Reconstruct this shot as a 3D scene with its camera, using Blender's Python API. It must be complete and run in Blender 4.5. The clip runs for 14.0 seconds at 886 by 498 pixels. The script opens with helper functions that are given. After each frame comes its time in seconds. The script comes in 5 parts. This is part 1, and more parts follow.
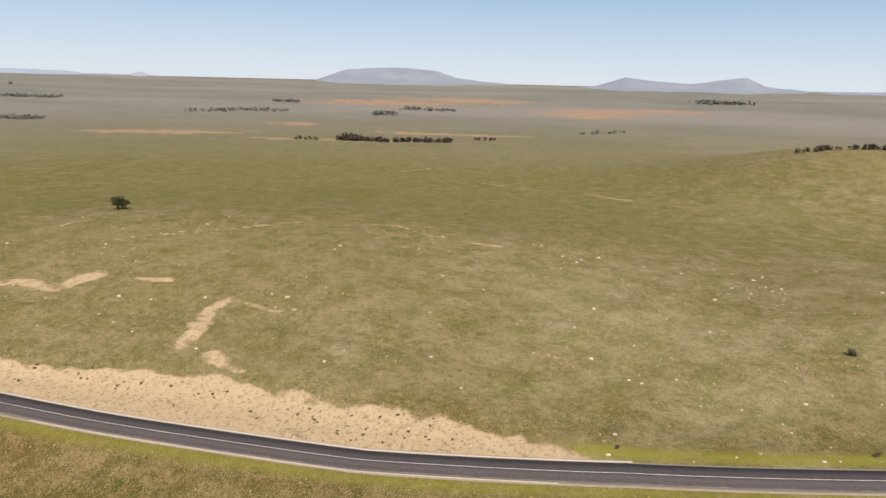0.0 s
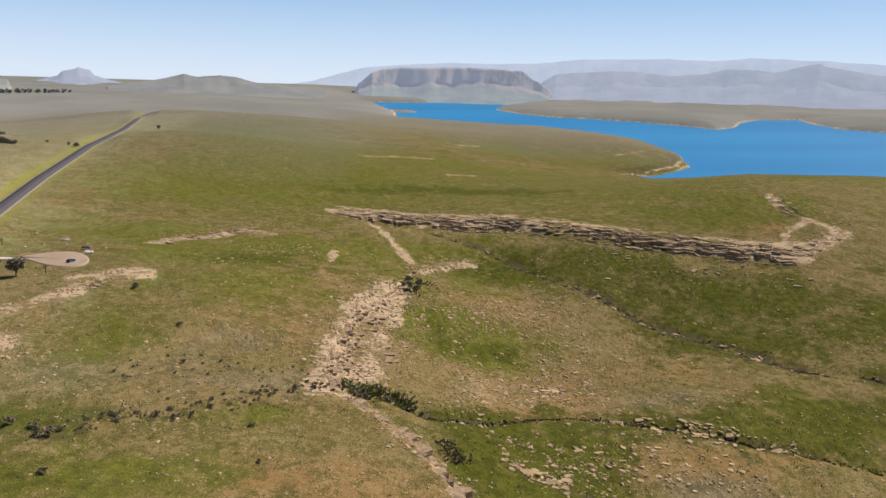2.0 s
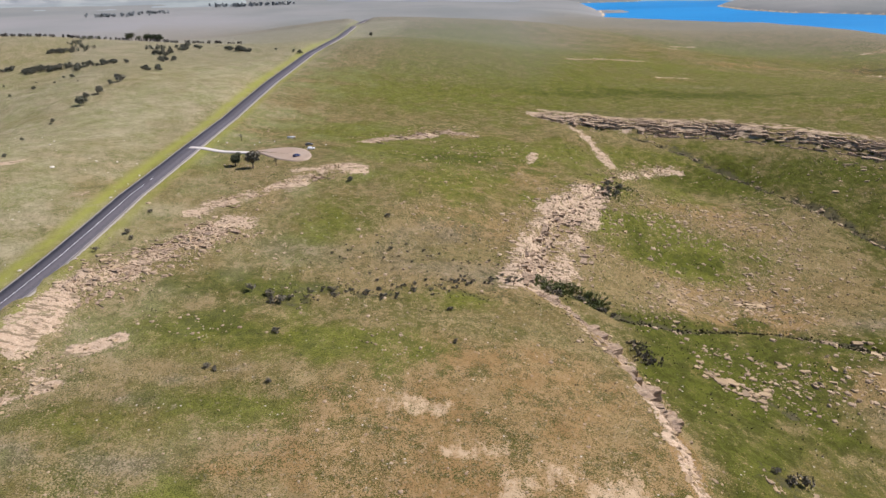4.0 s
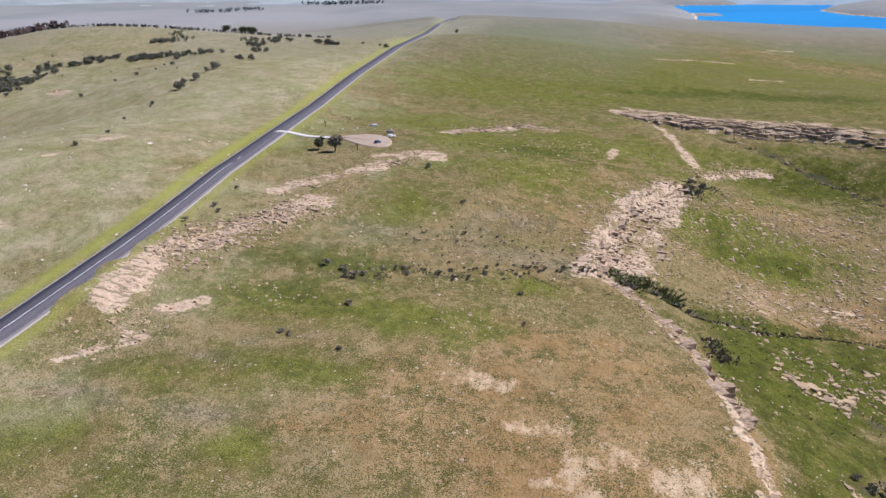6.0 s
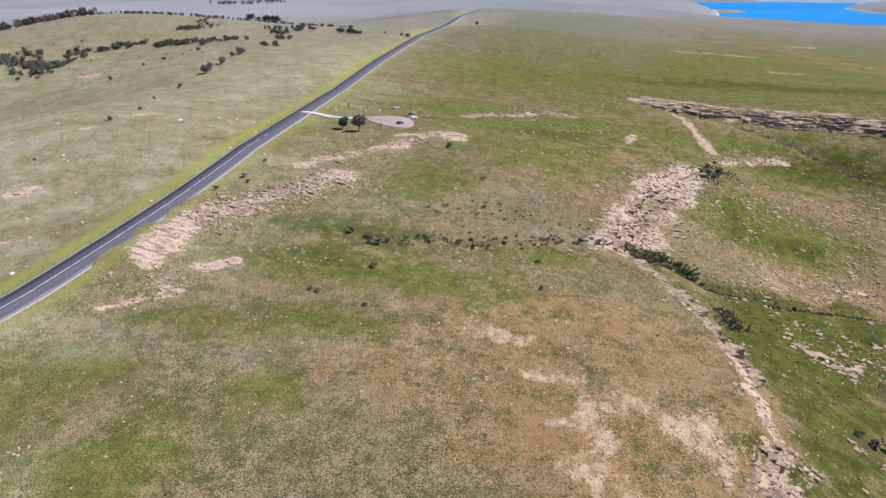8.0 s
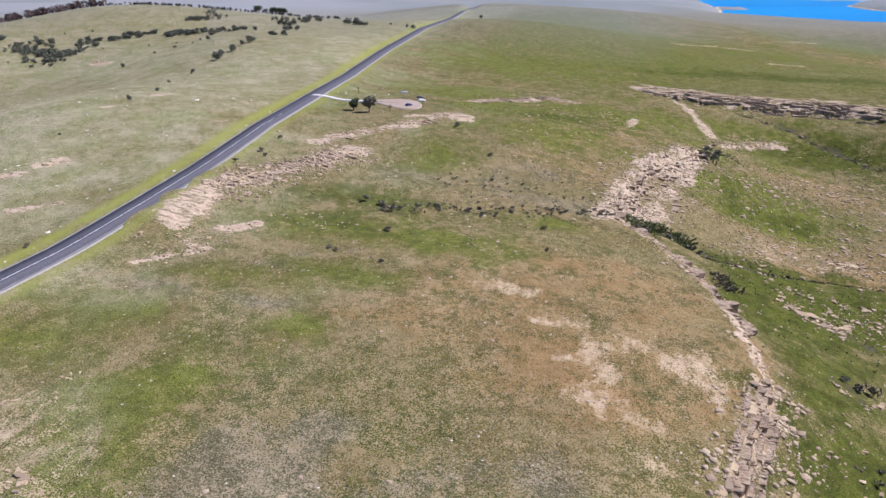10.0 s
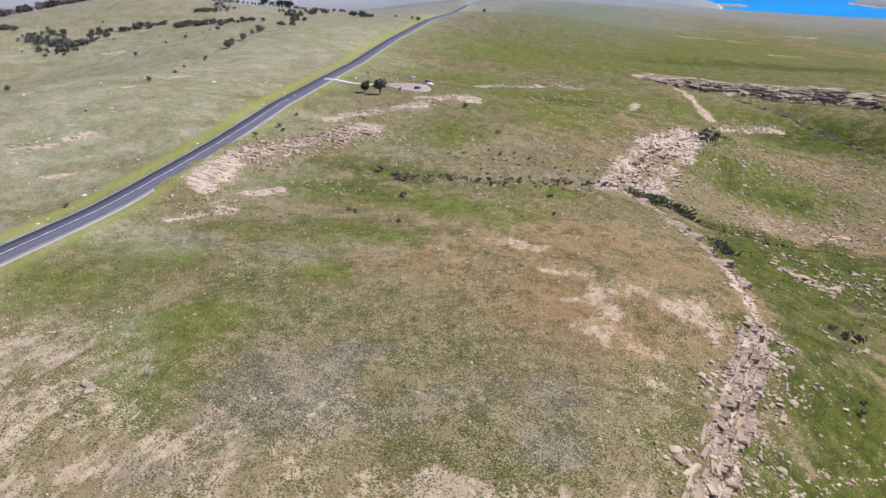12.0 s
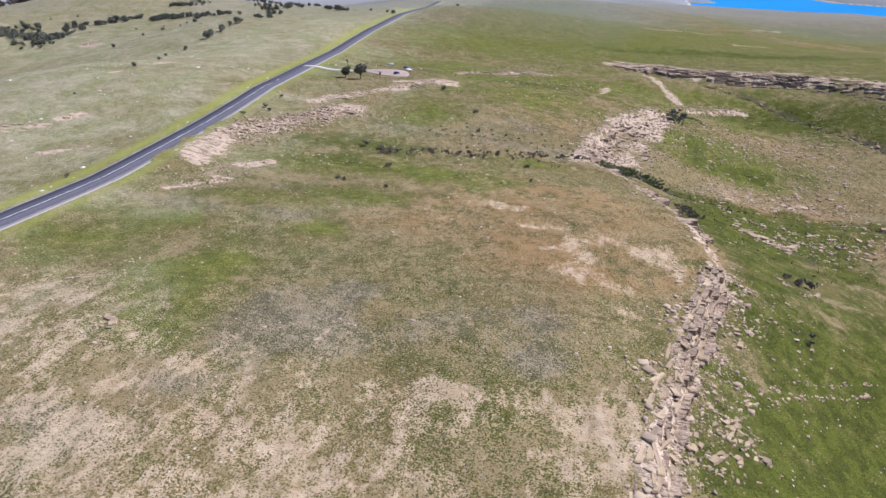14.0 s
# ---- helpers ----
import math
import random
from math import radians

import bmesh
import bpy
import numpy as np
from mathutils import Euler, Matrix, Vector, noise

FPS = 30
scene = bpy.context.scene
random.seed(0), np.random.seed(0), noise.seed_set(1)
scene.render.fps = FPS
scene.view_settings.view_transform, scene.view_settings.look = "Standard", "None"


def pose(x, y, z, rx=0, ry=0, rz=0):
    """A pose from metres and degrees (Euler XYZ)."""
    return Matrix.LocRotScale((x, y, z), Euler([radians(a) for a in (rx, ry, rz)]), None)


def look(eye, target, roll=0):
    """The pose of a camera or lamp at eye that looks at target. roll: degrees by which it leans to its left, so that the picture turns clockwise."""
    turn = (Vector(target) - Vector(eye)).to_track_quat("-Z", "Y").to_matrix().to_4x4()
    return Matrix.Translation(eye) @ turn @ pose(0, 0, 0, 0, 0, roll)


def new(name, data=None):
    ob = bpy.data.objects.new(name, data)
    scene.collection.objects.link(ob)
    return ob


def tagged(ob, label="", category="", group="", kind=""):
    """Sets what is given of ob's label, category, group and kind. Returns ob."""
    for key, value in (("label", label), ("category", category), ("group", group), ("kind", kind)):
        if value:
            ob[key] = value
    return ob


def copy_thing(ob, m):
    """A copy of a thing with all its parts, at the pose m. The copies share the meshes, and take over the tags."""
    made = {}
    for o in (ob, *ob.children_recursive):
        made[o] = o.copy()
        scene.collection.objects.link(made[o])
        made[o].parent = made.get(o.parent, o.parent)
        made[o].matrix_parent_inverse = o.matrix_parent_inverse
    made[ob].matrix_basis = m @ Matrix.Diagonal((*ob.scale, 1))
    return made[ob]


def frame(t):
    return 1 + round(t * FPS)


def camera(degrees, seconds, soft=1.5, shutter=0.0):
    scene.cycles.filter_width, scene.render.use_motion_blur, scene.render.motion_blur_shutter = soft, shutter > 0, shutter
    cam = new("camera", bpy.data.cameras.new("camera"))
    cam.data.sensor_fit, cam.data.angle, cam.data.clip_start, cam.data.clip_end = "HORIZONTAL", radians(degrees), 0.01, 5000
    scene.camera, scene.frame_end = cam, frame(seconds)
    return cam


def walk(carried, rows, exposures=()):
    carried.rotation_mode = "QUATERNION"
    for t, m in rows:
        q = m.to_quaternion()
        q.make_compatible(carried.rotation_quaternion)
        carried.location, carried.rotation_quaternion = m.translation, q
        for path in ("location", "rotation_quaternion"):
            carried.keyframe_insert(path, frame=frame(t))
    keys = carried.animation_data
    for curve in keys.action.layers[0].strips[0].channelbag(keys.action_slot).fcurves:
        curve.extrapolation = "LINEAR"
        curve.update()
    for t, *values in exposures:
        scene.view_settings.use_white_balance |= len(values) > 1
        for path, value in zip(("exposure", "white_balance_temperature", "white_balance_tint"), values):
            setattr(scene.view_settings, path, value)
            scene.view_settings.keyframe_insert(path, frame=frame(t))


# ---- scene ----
cam = camera(65.00, 14.0)
PATH = [
    (0.000, (11.52, 11.32, 88.44), (-85.73, 11.00, 65.16), 1.40),
    (0.033, (11.18, 11.17, 88.42), (-85.90, 17.54, 65.28), 2.97),
    (0.067, (10.84, 11.02, 88.40), (-85.57, 24.29, 65.40), 3.73),
    (0.100, (10.50, 10.86, 88.37), (-84.75, 30.97, 65.51), 4.50),
    (0.133, (10.16, 10.71, 88.35), (-83.47, 37.54, 65.71), 5.10),
    (0.167, (9.83, 10.56, 88.33), (-81.72, 43.98, 65.91), 5.70),
    (0.200, (9.49, 10.41, 88.31), (-79.50, 50.25, 66.12), 6.30),
    (0.233, (9.15, 10.26, 88.29), (-76.87, 56.23, 66.22), 6.42),
    (0.267, (8.81, 10.12, 88.27), (-73.82, 61.99, 66.33), 6.55),
    (0.300, (8.47, 9.97, 88.25), (-70.36, 67.50, 66.43), 6.67),
    (0.333, (8.13, 9.82, 88.23), (-66.56, 72.65, 66.50), 6.54),
    (0.367, (7.80, 9.67, 88.22), (-62.41, 77.51, 66.57), 6.42),
    (0.400, (7.46, 9.52, 88.20), (-57.92, 82.05, 66.64), 6.29),
    (0.433, (7.12, 9.37, 88.19), (-53.23, 86.12, 66.56), 5.84),
    (0.467, (6.78, 9.23, 88.17), (-48.27, 89.85, 66.49), 5.40),
    (0.500, (6.44, 9.08, 88.16), (-43.05, 93.21, 66.42), 4.95),
    (0.533, (6.10, 8.93, 88.15), (-37.64, 96.18, 66.36), 4.46),
    (0.567, (5.77, 8.78, 88.14), (-32.03, 98.75, 66.31), 3.96),
    (0.600, (5.43, 8.63, 88.13), (-26.26, 100.92, 66.26), 3.47),
    (0.633, (5.10, 8.47, 88.12), (-20.21, 102.68, 66.11), 3.20),
    (0.667, (4.78, 8.32, 88.11), (-14.06, 104.00, 65.97), 2.93),
    (0.700, (4.45, 8.16, 88.10), (-7.81, 104.87, 65.82), 2.66),
    (0.733, (4.14, 8.00, 88.09), (-1.34, 105.33, 65.82), 2.81),
    (0.767, (3.83, 7.84, 88.08), (5.17, 105.32, 65.81), 2.96),
    (0.800, (3.52, 7.68, 88.07), (11.67, 104.83, 65.81), 3.11),
    (0.833, (3.24, 7.52, 88.06), (17.95, 103.80, 65.39), 2.80),
    (0.867, (2.97, 7.35, 88.05), (24.92, 102.14, 64.97), 2.50),
    (0.900, (2.69, 7.19, 88.04), (26.95, 101.32, 64.55), 2.19),
    (1.000, (2.02, 6.71, 88.01), (26.29, 100.85, 64.58), 2.24),
    (1.500, (1.10, 4.44, 87.91), (26.06, 98.52, 64.96), 2.21),
    (2.000, (0.89, 2.65, 87.64), (21.71, 97.83, 65.08), 1.60),
    (2.500, (0.44, 1.57, 86.67), (19.57, 97.21, 64.59), 0.37),
    (3.000, (0.01, 0.00, 85.00), (0.02, 96.98, 60.60), -0.64),
    (3.500, (0.96, -0.42, 84.76), (-5.62, 92.99, 49.67), -0.67),
    (3.700, (1.01, -0.64, 84.58), (-5.66, 92.75, 49.45), -0.76),
    (5.800, (1.69, -3.23, 79.18), (-15.61, 88.92, 44.40), -0.46),
    (6.000, (1.93, -4.14, 78.69), (-16.03, 87.87, 43.87), -0.25),
    (6.500, (2.26, -6.58, 77.33), (-17.85, 84.93, 42.37), -0.08),
    (7.000, (2.38, -9.35, 75.83), (-17.74, 82.11, 40.74), 0.04),
    (7.500, (2.33, -12.46, 74.34), (-17.76, 78.97, 39.15), 0.16),
    (8.000, (2.39, -15.92, 72.86), (-17.71, 75.45, 37.54), 0.29),
    (10.500, (2.72, -35.98, 64.91), (-17.56, 55.23, 29.29), 0.54),
    (11.000, (2.54, -40.27, 63.25), (-17.75, 50.92, 27.57), 0.57),
    (11.500, (2.49, -44.68, 61.51), (-17.83, 46.50, 25.83), 0.61),
    (12.000, (2.37, -49.12, 60.01), (-17.96, 42.04, 24.27), 0.61),
    (12.500, (2.19, -53.50, 58.36), (-18.16, 37.64, 22.61), 0.62),
    (13.000, (2.03, -57.96, 56.71), (-18.33, 33.18, 20.94), 0.66),
    (13.500, (1.85, -62.59, 55.15), (-18.54, 28.54, 19.37), 0.66),
    (13.750, (1.76, -64.90, 54.37), (-18.64, 26.22, 18.58), 0.67),
    (14.000, (3.09, -67.09, 53.70), (-13.80, 24.74, 17.91), 0.50),
]
EXPOSURES = [(0.0, 0.05, 7500, 18), (0.5, -0.38, 7200, 18), (0.8, -0.32, 7100, 17), (1.0, -0.08, 7000, 17), (1.5, 0.12, 6950, 17), (3.0, 0.14, 6700, 18), (3.5, 0.28, 6350, 20), (6.0, 0.47, 5650, 24), (10.0, 0.52, 5400, 25), (14.0, 0.54, 5300, 25)]
walk(cam, [(t, look(eye, target, roll)) for t, eye, target, roll in PATH], exposures=EXPOSURES)

# ---- light ----
SUN_TO = Vector((0.62, 0.22, 0.80)).normalized()
sun = new("sun", bpy.data.lights.new("sun", "SUN"))
sun.data.energy, sun.data.angle, sun.data.color = 4.9, radians(0.5), (1.0, 0.95, 0.87)
sun.rotation_mode = "QUATERNION"
sun.rotation_quaternion = SUN_TO.to_track_quat("Z", "Y")

world = bpy.data.worlds.new("world")
scene.world = world
world.use_nodes = True
wn, wl = world.node_tree.nodes, world.node_tree.links
wn.clear()
w_out, w_bg, w_sky = wn.new("ShaderNodeOutputWorld"), wn.new("ShaderNodeBackground"), wn.new("ShaderNodeTexSky")
w_sky.sky_type, w_sky.sun_disc = "NISHITA", False
w_sky.sun_elevation = math.asin(SUN_TO.z)
w_sky.sun_rotation = math.atan2(SUN_TO.x, SUN_TO.y)
w_sky.altitude, w_sky.air_density, w_sky.dust_density, w_sky.ozone_density = 1800, 1.1, 0.2, 2.5
w_bg.inputs[1].default_value = 0.062
w_co = wn.new("ShaderNodeTexCoord")
w_noise = wn.new("ShaderNodeTexNoise")
w_noise.inputs["Scale"].default_value, w_noise.inputs["Detail"].default_value = 26, 6
w_map = wn.new("ShaderNodeMapping")
w_map.inputs["Scale"].default_value = (1, 1, 2.6)
wl.new(w_co.outputs["Generated"], w_map.inputs[0])
wl.new(w_map.outputs[0], w_noise.inputs[0])
# low cumulus banks far off, each a bearing, a height and a width in degrees
last = None
for bearing, height, wide in ((127.0, 3.0, 4.6), (-46.5, 4.3, 2.4), (123.0, 4.6, 1.6)):
    to = Vector((-math.sin(radians(bearing)) * math.cos(radians(height)), math.cos(radians(bearing)) * math.cos(radians(height)), math.sin(radians(height))))
    dot = wn.new("ShaderNodeVectorMath")
    dot.operation = "DOT_PRODUCT"
    dot.inputs[1].default_value = to
    wl.new(w_co.outputs["Generated"], dot.inputs[0])
    ramp = wn.new("ShaderNodeMapRange")
    ramp.interpolation_type = "SMOOTHSTEP"
    ramp.inputs[1].default_value, ramp.inputs[2].default_value = math.cos(radians(wide)), math.cos(radians(wide * 0.25))
    ramp.inputs[4].default_value = 0.50
    wl.new(dot.outputs["Value"], ramp.inputs[0])
    if last is None:
        last = ramp.outputs[0]
    else:
        top = wn.new("ShaderNodeMath")
        top.operation = "MAXIMUM"
        wl.new(last, top.inputs[0])
        wl.new(ramp.outputs[0], top.inputs[1])
        last = top.outputs[0]
w_sum = wn.new("ShaderNodeMath")
w_sum.operation = "ADD"
wl.new(w_noise.outputs[0], w_sum.inputs[0])
wl.new(last, w_sum.inputs[1])
w_cut = wn.new("ShaderNodeMapRange")
w_cut.interpolation_type = "SMOOTHSTEP"
w_cut.inputs[1].default_value, w_cut.inputs[2].default_value, w_cut.inputs[4].default_value = 0.86, 1.2, 0.8
wl.new(w_sum.outputs[0], w_cut.inputs[0])
w_mix = wn.new("ShaderNodeMix")
w_mix.data_type = "RGBA"
w_mix.inputs[7].default_value = (16.0, 15.8, 15.6, 1)
wl.new(w_cut.outputs[0], w_mix.inputs[0])
w_sep = wn.new("ShaderNodeSeparateXYZ")
wl.new(w_co.outputs["Generated"], w_sep.inputs[0])
w_band = wn.new("ShaderNodeMapRange")
w_band.interpolation_type = "SMOOTHSTEP"
w_band.inputs[1].default_value, w_band.inputs[2].default_value, w_band.inputs[3].default_value, w_band.inputs[4].default_value = -0.02, 0.34, 0.92, 0.0
wl.new(w_sep.outputs[2], w_band.inputs[0])
w_haze = wn.new("ShaderNodeMix")
w_haze.data_type = "RGBA"
w_low = wn.new("ShaderNodeMapRange")
w_low.inputs[1].default_value, w_low.inputs[2].default_value = 0.01, 0.15
wl.new(w_sep.outputs[2], w_low.inputs[0])
w_tint = wn.new("ShaderNodeMix")
w_tint.data_type = "RGBA"
w_tint.inputs[6].default_value, w_tint.inputs[7].default_value = (10.0, 12.7, 15.4, 1), (5.0, 10.0, 16.4, 1)
wl.new(w_low.outputs[0], w_tint.inputs[0])
wl.new(w_tint.outputs[2], w_haze.inputs[7])
wl.new(w_band.outputs[0], w_haze.inputs[0])
wl.new(w_sky.outputs[0], w_haze.inputs[6])
wl.new(w_haze.outputs[2], w_mix.inputs[6])
wl.new(w_mix.outputs[2], w_bg.inputs[0])
wl.new(w_bg.outputs[0], w_out.inputs[0])


# ---- materials ----
class Nodes:
    """A material's node tree, with short words for the nodes that are used most."""

    def __init__(self, name, rough=0.9, spec=0.2):
        self.mat = bpy.data.materials.new(name)
        self.mat.use_nodes = True
        self.tree = self.mat.node_tree
        self.bsdf = self.tree.nodes["Principled BSDF"]
        self.bsdf.inputs["Roughness"].default_value = rough
        self.bsdf.inputs["Specular IOR Level"].default_value = spec
        self.co = self.tree.nodes.new("ShaderNodeTexCoord").outputs["Object"]

    def put(self, socket, value):
        if isinstance(value, bpy.types.NodeSocket):
            self.tree.links.new(value, socket)
        else:
            socket.default_value = value

    def scaled(self, k):
        n = self.tree.nodes.new("ShaderNodeVectorMath")
        n.operation = "MULTIPLY"
        self.put(n.inputs[0], self.co)
        n.inputs[1].default_value = k
        return n.outputs[0]

    def noise(self, size, detail=3.0, rough=0.55, stretch=None):
        n = self.tree.nodes.new("ShaderNodeTexNoise")
        self.put(n.inputs["Vector"], self.scaled(stretch) if stretch else self.co)
        n.inputs["Scale"].default_value, n.inputs["Detail"].default_value, n.inputs["Roughness"].default_value = 1.0 / size, detail, rough
        return n.outputs[0]

    def cells(self, size, feature="F1", out=0, stretch=None):
        n = self.tree.nodes.new("ShaderNodeTexVoronoi")
        n.feature = feature
        self.put(n.inputs["Vector"], self.scaled(stretch) if stretch else self.co)
        n.inputs["Scale"].default_value = 1.0 / size
        return n.outputs[out]

    def math(self, op, a, b=0.0, c=0.0):
        n = self.tree.nodes.new("ShaderNodeMath")
        n.operation = op
        for s, v in zip(n.inputs, (a, b, c)):
            self.put(s, v)
        return n.outputs[0]

    def step(self, v, lo, hi, a=0.0, b=1.0):
        n = self.tree.nodes.new("ShaderNodeMapRange")
        n.interpolation_type = "SMOOTHSTEP"
        for s, x in zip(n.inputs, (v, lo, hi, a, b)):
            self.put(s, x)
        return n.outputs[0]

    def mix(self, k, a, b, kind="MIX"):
        n = self.tree.nodes.new("ShaderNodeMix")
        n.data_type, n.blend_type = "RGBA", kind
        self.put(n.inputs[0], k)
        for s, v in ((n.inputs[6], a), (n.inputs[7], b)):
            self.put(s, (*v, 1) if isinstance(v, tuple) and len(v) == 3 else v)
        return n.outputs[2]

    def attr(self, name):
        n = self.tree.nodes.new("ShaderNodeAttribute")
        n.attribute_name = name
        s = self.tree.nodes.new("ShaderNodeSeparateColor")
        self.tree.links.new(n.outputs["Color"], s.inputs[0])
        return s.outputs[0], s.outputs[1], s.outputs[2], n.outputs["Alpha"]

    def random(self):
        return self.tree.nodes.new("ShaderNodeObjectInfo").outputs["Random"]

    def island(self):
        return self.tree.nodes.new("ShaderNodeNewGeometry").outputs["Random Per Island"]

    def bump(self, height, strength, size):
        n = self.tree.nodes.new("ShaderNodeBump")
        n.inputs["Strength"].default_value, n.inputs["Distance"].default_value = strength, size
        self.put(n.inputs["Height"], height)
        self.tree.links.new(n.outputs[0], self.bsdf.inputs["Normal"])

    def done(self, colour):
        self.put(self.bsdf.inputs["Base Color"], (*colour, 1) if isinstance(colour, tuple) else colour)
        return self.mat


def ground_material():
    n = Nodes("veld", 0.95, 0.03)
    rock, soil, lush, verge = n.attr("cover_a")
    scrub, sand, field, dark = n.attr("cover_b")
    far, dry, deep, pale = n.attr("cover_c")
    n40, n9, n2, n05 = n.noise(45, 4), n.noise(9, 5, 0.6), n.noise(2.2, 4, 0.65), n.noise(0.55, 3, 0.7)
    n4, n1, n20 = n.noise(4.2, 5, 0.7, (1, 0.8, 1)), n.noise(1.1, 3, 0.7), n.noise(20, 5, 0.6)
    fine = n.math("ADD", n.math("MULTIPLY", n.math("SUBTRACT", n4, 0.5), 1.1), n.math("MULTIPLY", n.math("SUBTRACT", n1, 0.5), 0.7))
    edge = n.math("ADD", fine, n.math("MULTIPLY", n.math("SUBTRACT", n9, 0.5), 1.1))

    def ragged(share, lo=0.15, hi=1.0, top=1.0, torn=0.9):
        return n.step(n.math("ADD", share, n.math("MULTIPLY", edge, torn)), lo, hi, 0.0, top)

    s, pl, gy = ragged(soil, 0.10, 1.0, 0.95, 1.2), n.step(n.math("ADD", pale, n.math("ADD", n.math("MULTIPLY", edge, 1.5), n.math("MULTIPLY", n.math("SUBTRACT", n.noise(3.2, 4, 0.7, (1.0, 0.4, 1)), 0.5), 2.4))), 0.40, 1.05, 0.0, 0.95), ragged(scrub, 0.15, 1.15, 0.75)
    lu, dp = ragged(lush, 0.08, 1.1), ragged(deep, 0.12, 1.05)
    # the earth between the tufts: grey-brown, reddish, grey under scrub, or pale where it is bare
    e = n.mix(n.step(n9, 0.36, 0.64), (0.215, 0.158, 0.072), (0.305, 0.228, 0.114))
    e = n.mix(s, e, n.mix(n.step(n20, 0.40, 0.60), (0.240, 0.146, 0.058), (0.295, 0.196, 0.092)))
    e = n.mix(gy, e, n.mix(n.step(n9, 0.4, 0.6), (0.270, 0.224, 0.148), (0.205, 0.168, 0.105)))
    e = n.mix(pl, e, n.mix(n.step(n2, 0.36, 0.62), (0.450, 0.340, 0.205), (0.345, 0.250, 0.138)))
    e = n.mix(dry, e, n.mix(n.step(n40, 0.4, 0.6), (0.345, 0.295, 0.185), (0.320, 0.285, 0.165)))
    # the tufts themselves
    t = n.mix(n.step(n40, 0.42, 0.58), (0.104, 0.100, 0.024), (0.146, 0.119, 0.040))
    t = n.mix(n.math("MULTIPLY", n.step(n20, 0.50, 0.64), 0.7), t, (0.165, 0.122, 0.042))
    t = n.mix(n.math("MULTIPLY", n.step(n.noise(13, 4, 0.6), 0.52, 0.64), 0.65), t, (0.068, 0.078, 0.014))
    t = n.mix(s, t, n.mix(n.step(n9, 0.42, 0.58), (0.150, 0.112, 0.034), (0.098, 0.088, 0.024)))
    t = n.mix(gy, t, (0.112, 0.097, 0.058))
    t = n.mix(lu, t, n.mix(n.step(n4, 0.40, 0.62), (0.144, 0.154, 0.022), (0.104, 0.110, 0.020)))
    t = n.mix(dp, t, n.mix(n.step(n4, 0.40, 0.62), (0.098, 0.108, 0.015), (0.060, 0.066, 0.011)))
    t = n.mix(dry, t, n.mix(n.step(n20, 0.42, 0.60), (0.258, 0.238, 0.118), (0.225, 0.224, 0.090)))
    # how close the tufts stand
    close = n.math("ADD", n.math("ADD", 0.60, n.math("ADD", n.math("MULTIPLY", n.math("SUBTRACT", n4, 0.5), 0.95), n.math("MULTIPLY", n.math("SUBTRACT", n2, 0.5), 0.55))), n.math("ADD", n.math("MULTIPLY", n.math("SUBTRACT", n9, 0.5), 0.8), n.math("MULTIPLY", n.math("SUBTRACT", n20, 0.5), 0.6)))
    close = n.math("ADD", close, n.math("ADD", n.math("MULTIPLY", lu, 0.30), n.math("MULTIPLY", dp, 0.42)))
    close = n.math("SUBTRACT", close, n.math("ADD", n.math("MULTIPLY", s, 0.10), n.math("ADD", n.math("MULTIPLY", pl, 0.36), n.math("MULTIPLY", gy, 0.06))))
    dots = n.math("ADD", n.math("MULTIPLY", n.noise(0.36, 2, 0.6), 0.78), n.math("MULTIPLY", n.noise(1.5, 3, 0.6), 0.22))
    tufted = n.step(n.math("ADD", dots, n.math("MULTIPLY", n.math("SUBTRACT", close, 0.5), 0.36)), 0.465, 0.545)
    g = n.mix(tufted, e, t)
    # shade inside the tufts painted as near-black speckles; pale stalks and small stones
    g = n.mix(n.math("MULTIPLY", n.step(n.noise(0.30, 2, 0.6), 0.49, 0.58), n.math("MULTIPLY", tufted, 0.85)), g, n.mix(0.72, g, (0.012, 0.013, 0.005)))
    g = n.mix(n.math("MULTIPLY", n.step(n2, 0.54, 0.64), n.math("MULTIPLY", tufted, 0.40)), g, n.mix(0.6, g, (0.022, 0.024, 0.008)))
    open_ground = n.math("SUBTRACT", 1.0, n.math("MAXIMUM", lu, dp))
    g = n.mix(n.math("MULTIPLY", n.step(n1, 0.54, 0.66), n.math("MULTIPLY", open_ground, 0.40)), g, n.mix(0.6, g, (0.42, 0.34, 0.23)))
    g = n.mix(n.math("MULTIPLY", n.step(n.cells(2.6), 0.12, 0.07), n.step(n20, 0.50, 0.60)), g, (0.50, 0.44, 0.34))
    g = n.mix(n.math("MULTIPLY", verge, n.step(n9, 0.15, 0.5)), g, n.mix(n2, (0.195, 0.222, 0.028), (0.29, 0.275, 0.065)))
    g = n.mix(n.math("MULTIPLY", n.step(n.math("ADD", n.math("MULTIPLY", dark, 0.7), edge), 0.4, 0.75), 0.85), g, (0.075, 0.066, 0.036))
    # bare rock: bedding, joints and lichen
    bed = n.noise(2.6, 5, 0.65, (0.45, 1.3, 1))
    joint = n.step(bed, 0.40, 0.50)
    r = n.mix(n.noise(3.5, 5), (0.50, 0.38, 0.25), (0.36, 0.255, 0.155))
    r = n.mix(n.step(n05, 0.45, 0.7), r, (0.54, 0.43, 0.30))
    r = n.mix(n.math("MULTIPLY", n.step(n4, 0.52, 0.66), 0.5), r, (0.24, 0.185, 0.125))
    r = n.mix(joint, n.mix(0.7, r, (0.09, 0.075, 0.035)), r)
    rk = n.step(n.math("ADD", n.math("MULTIPLY", rock, 0.66), edge), 0.43, 0.58)
    g = n.mix(rk, g, r)
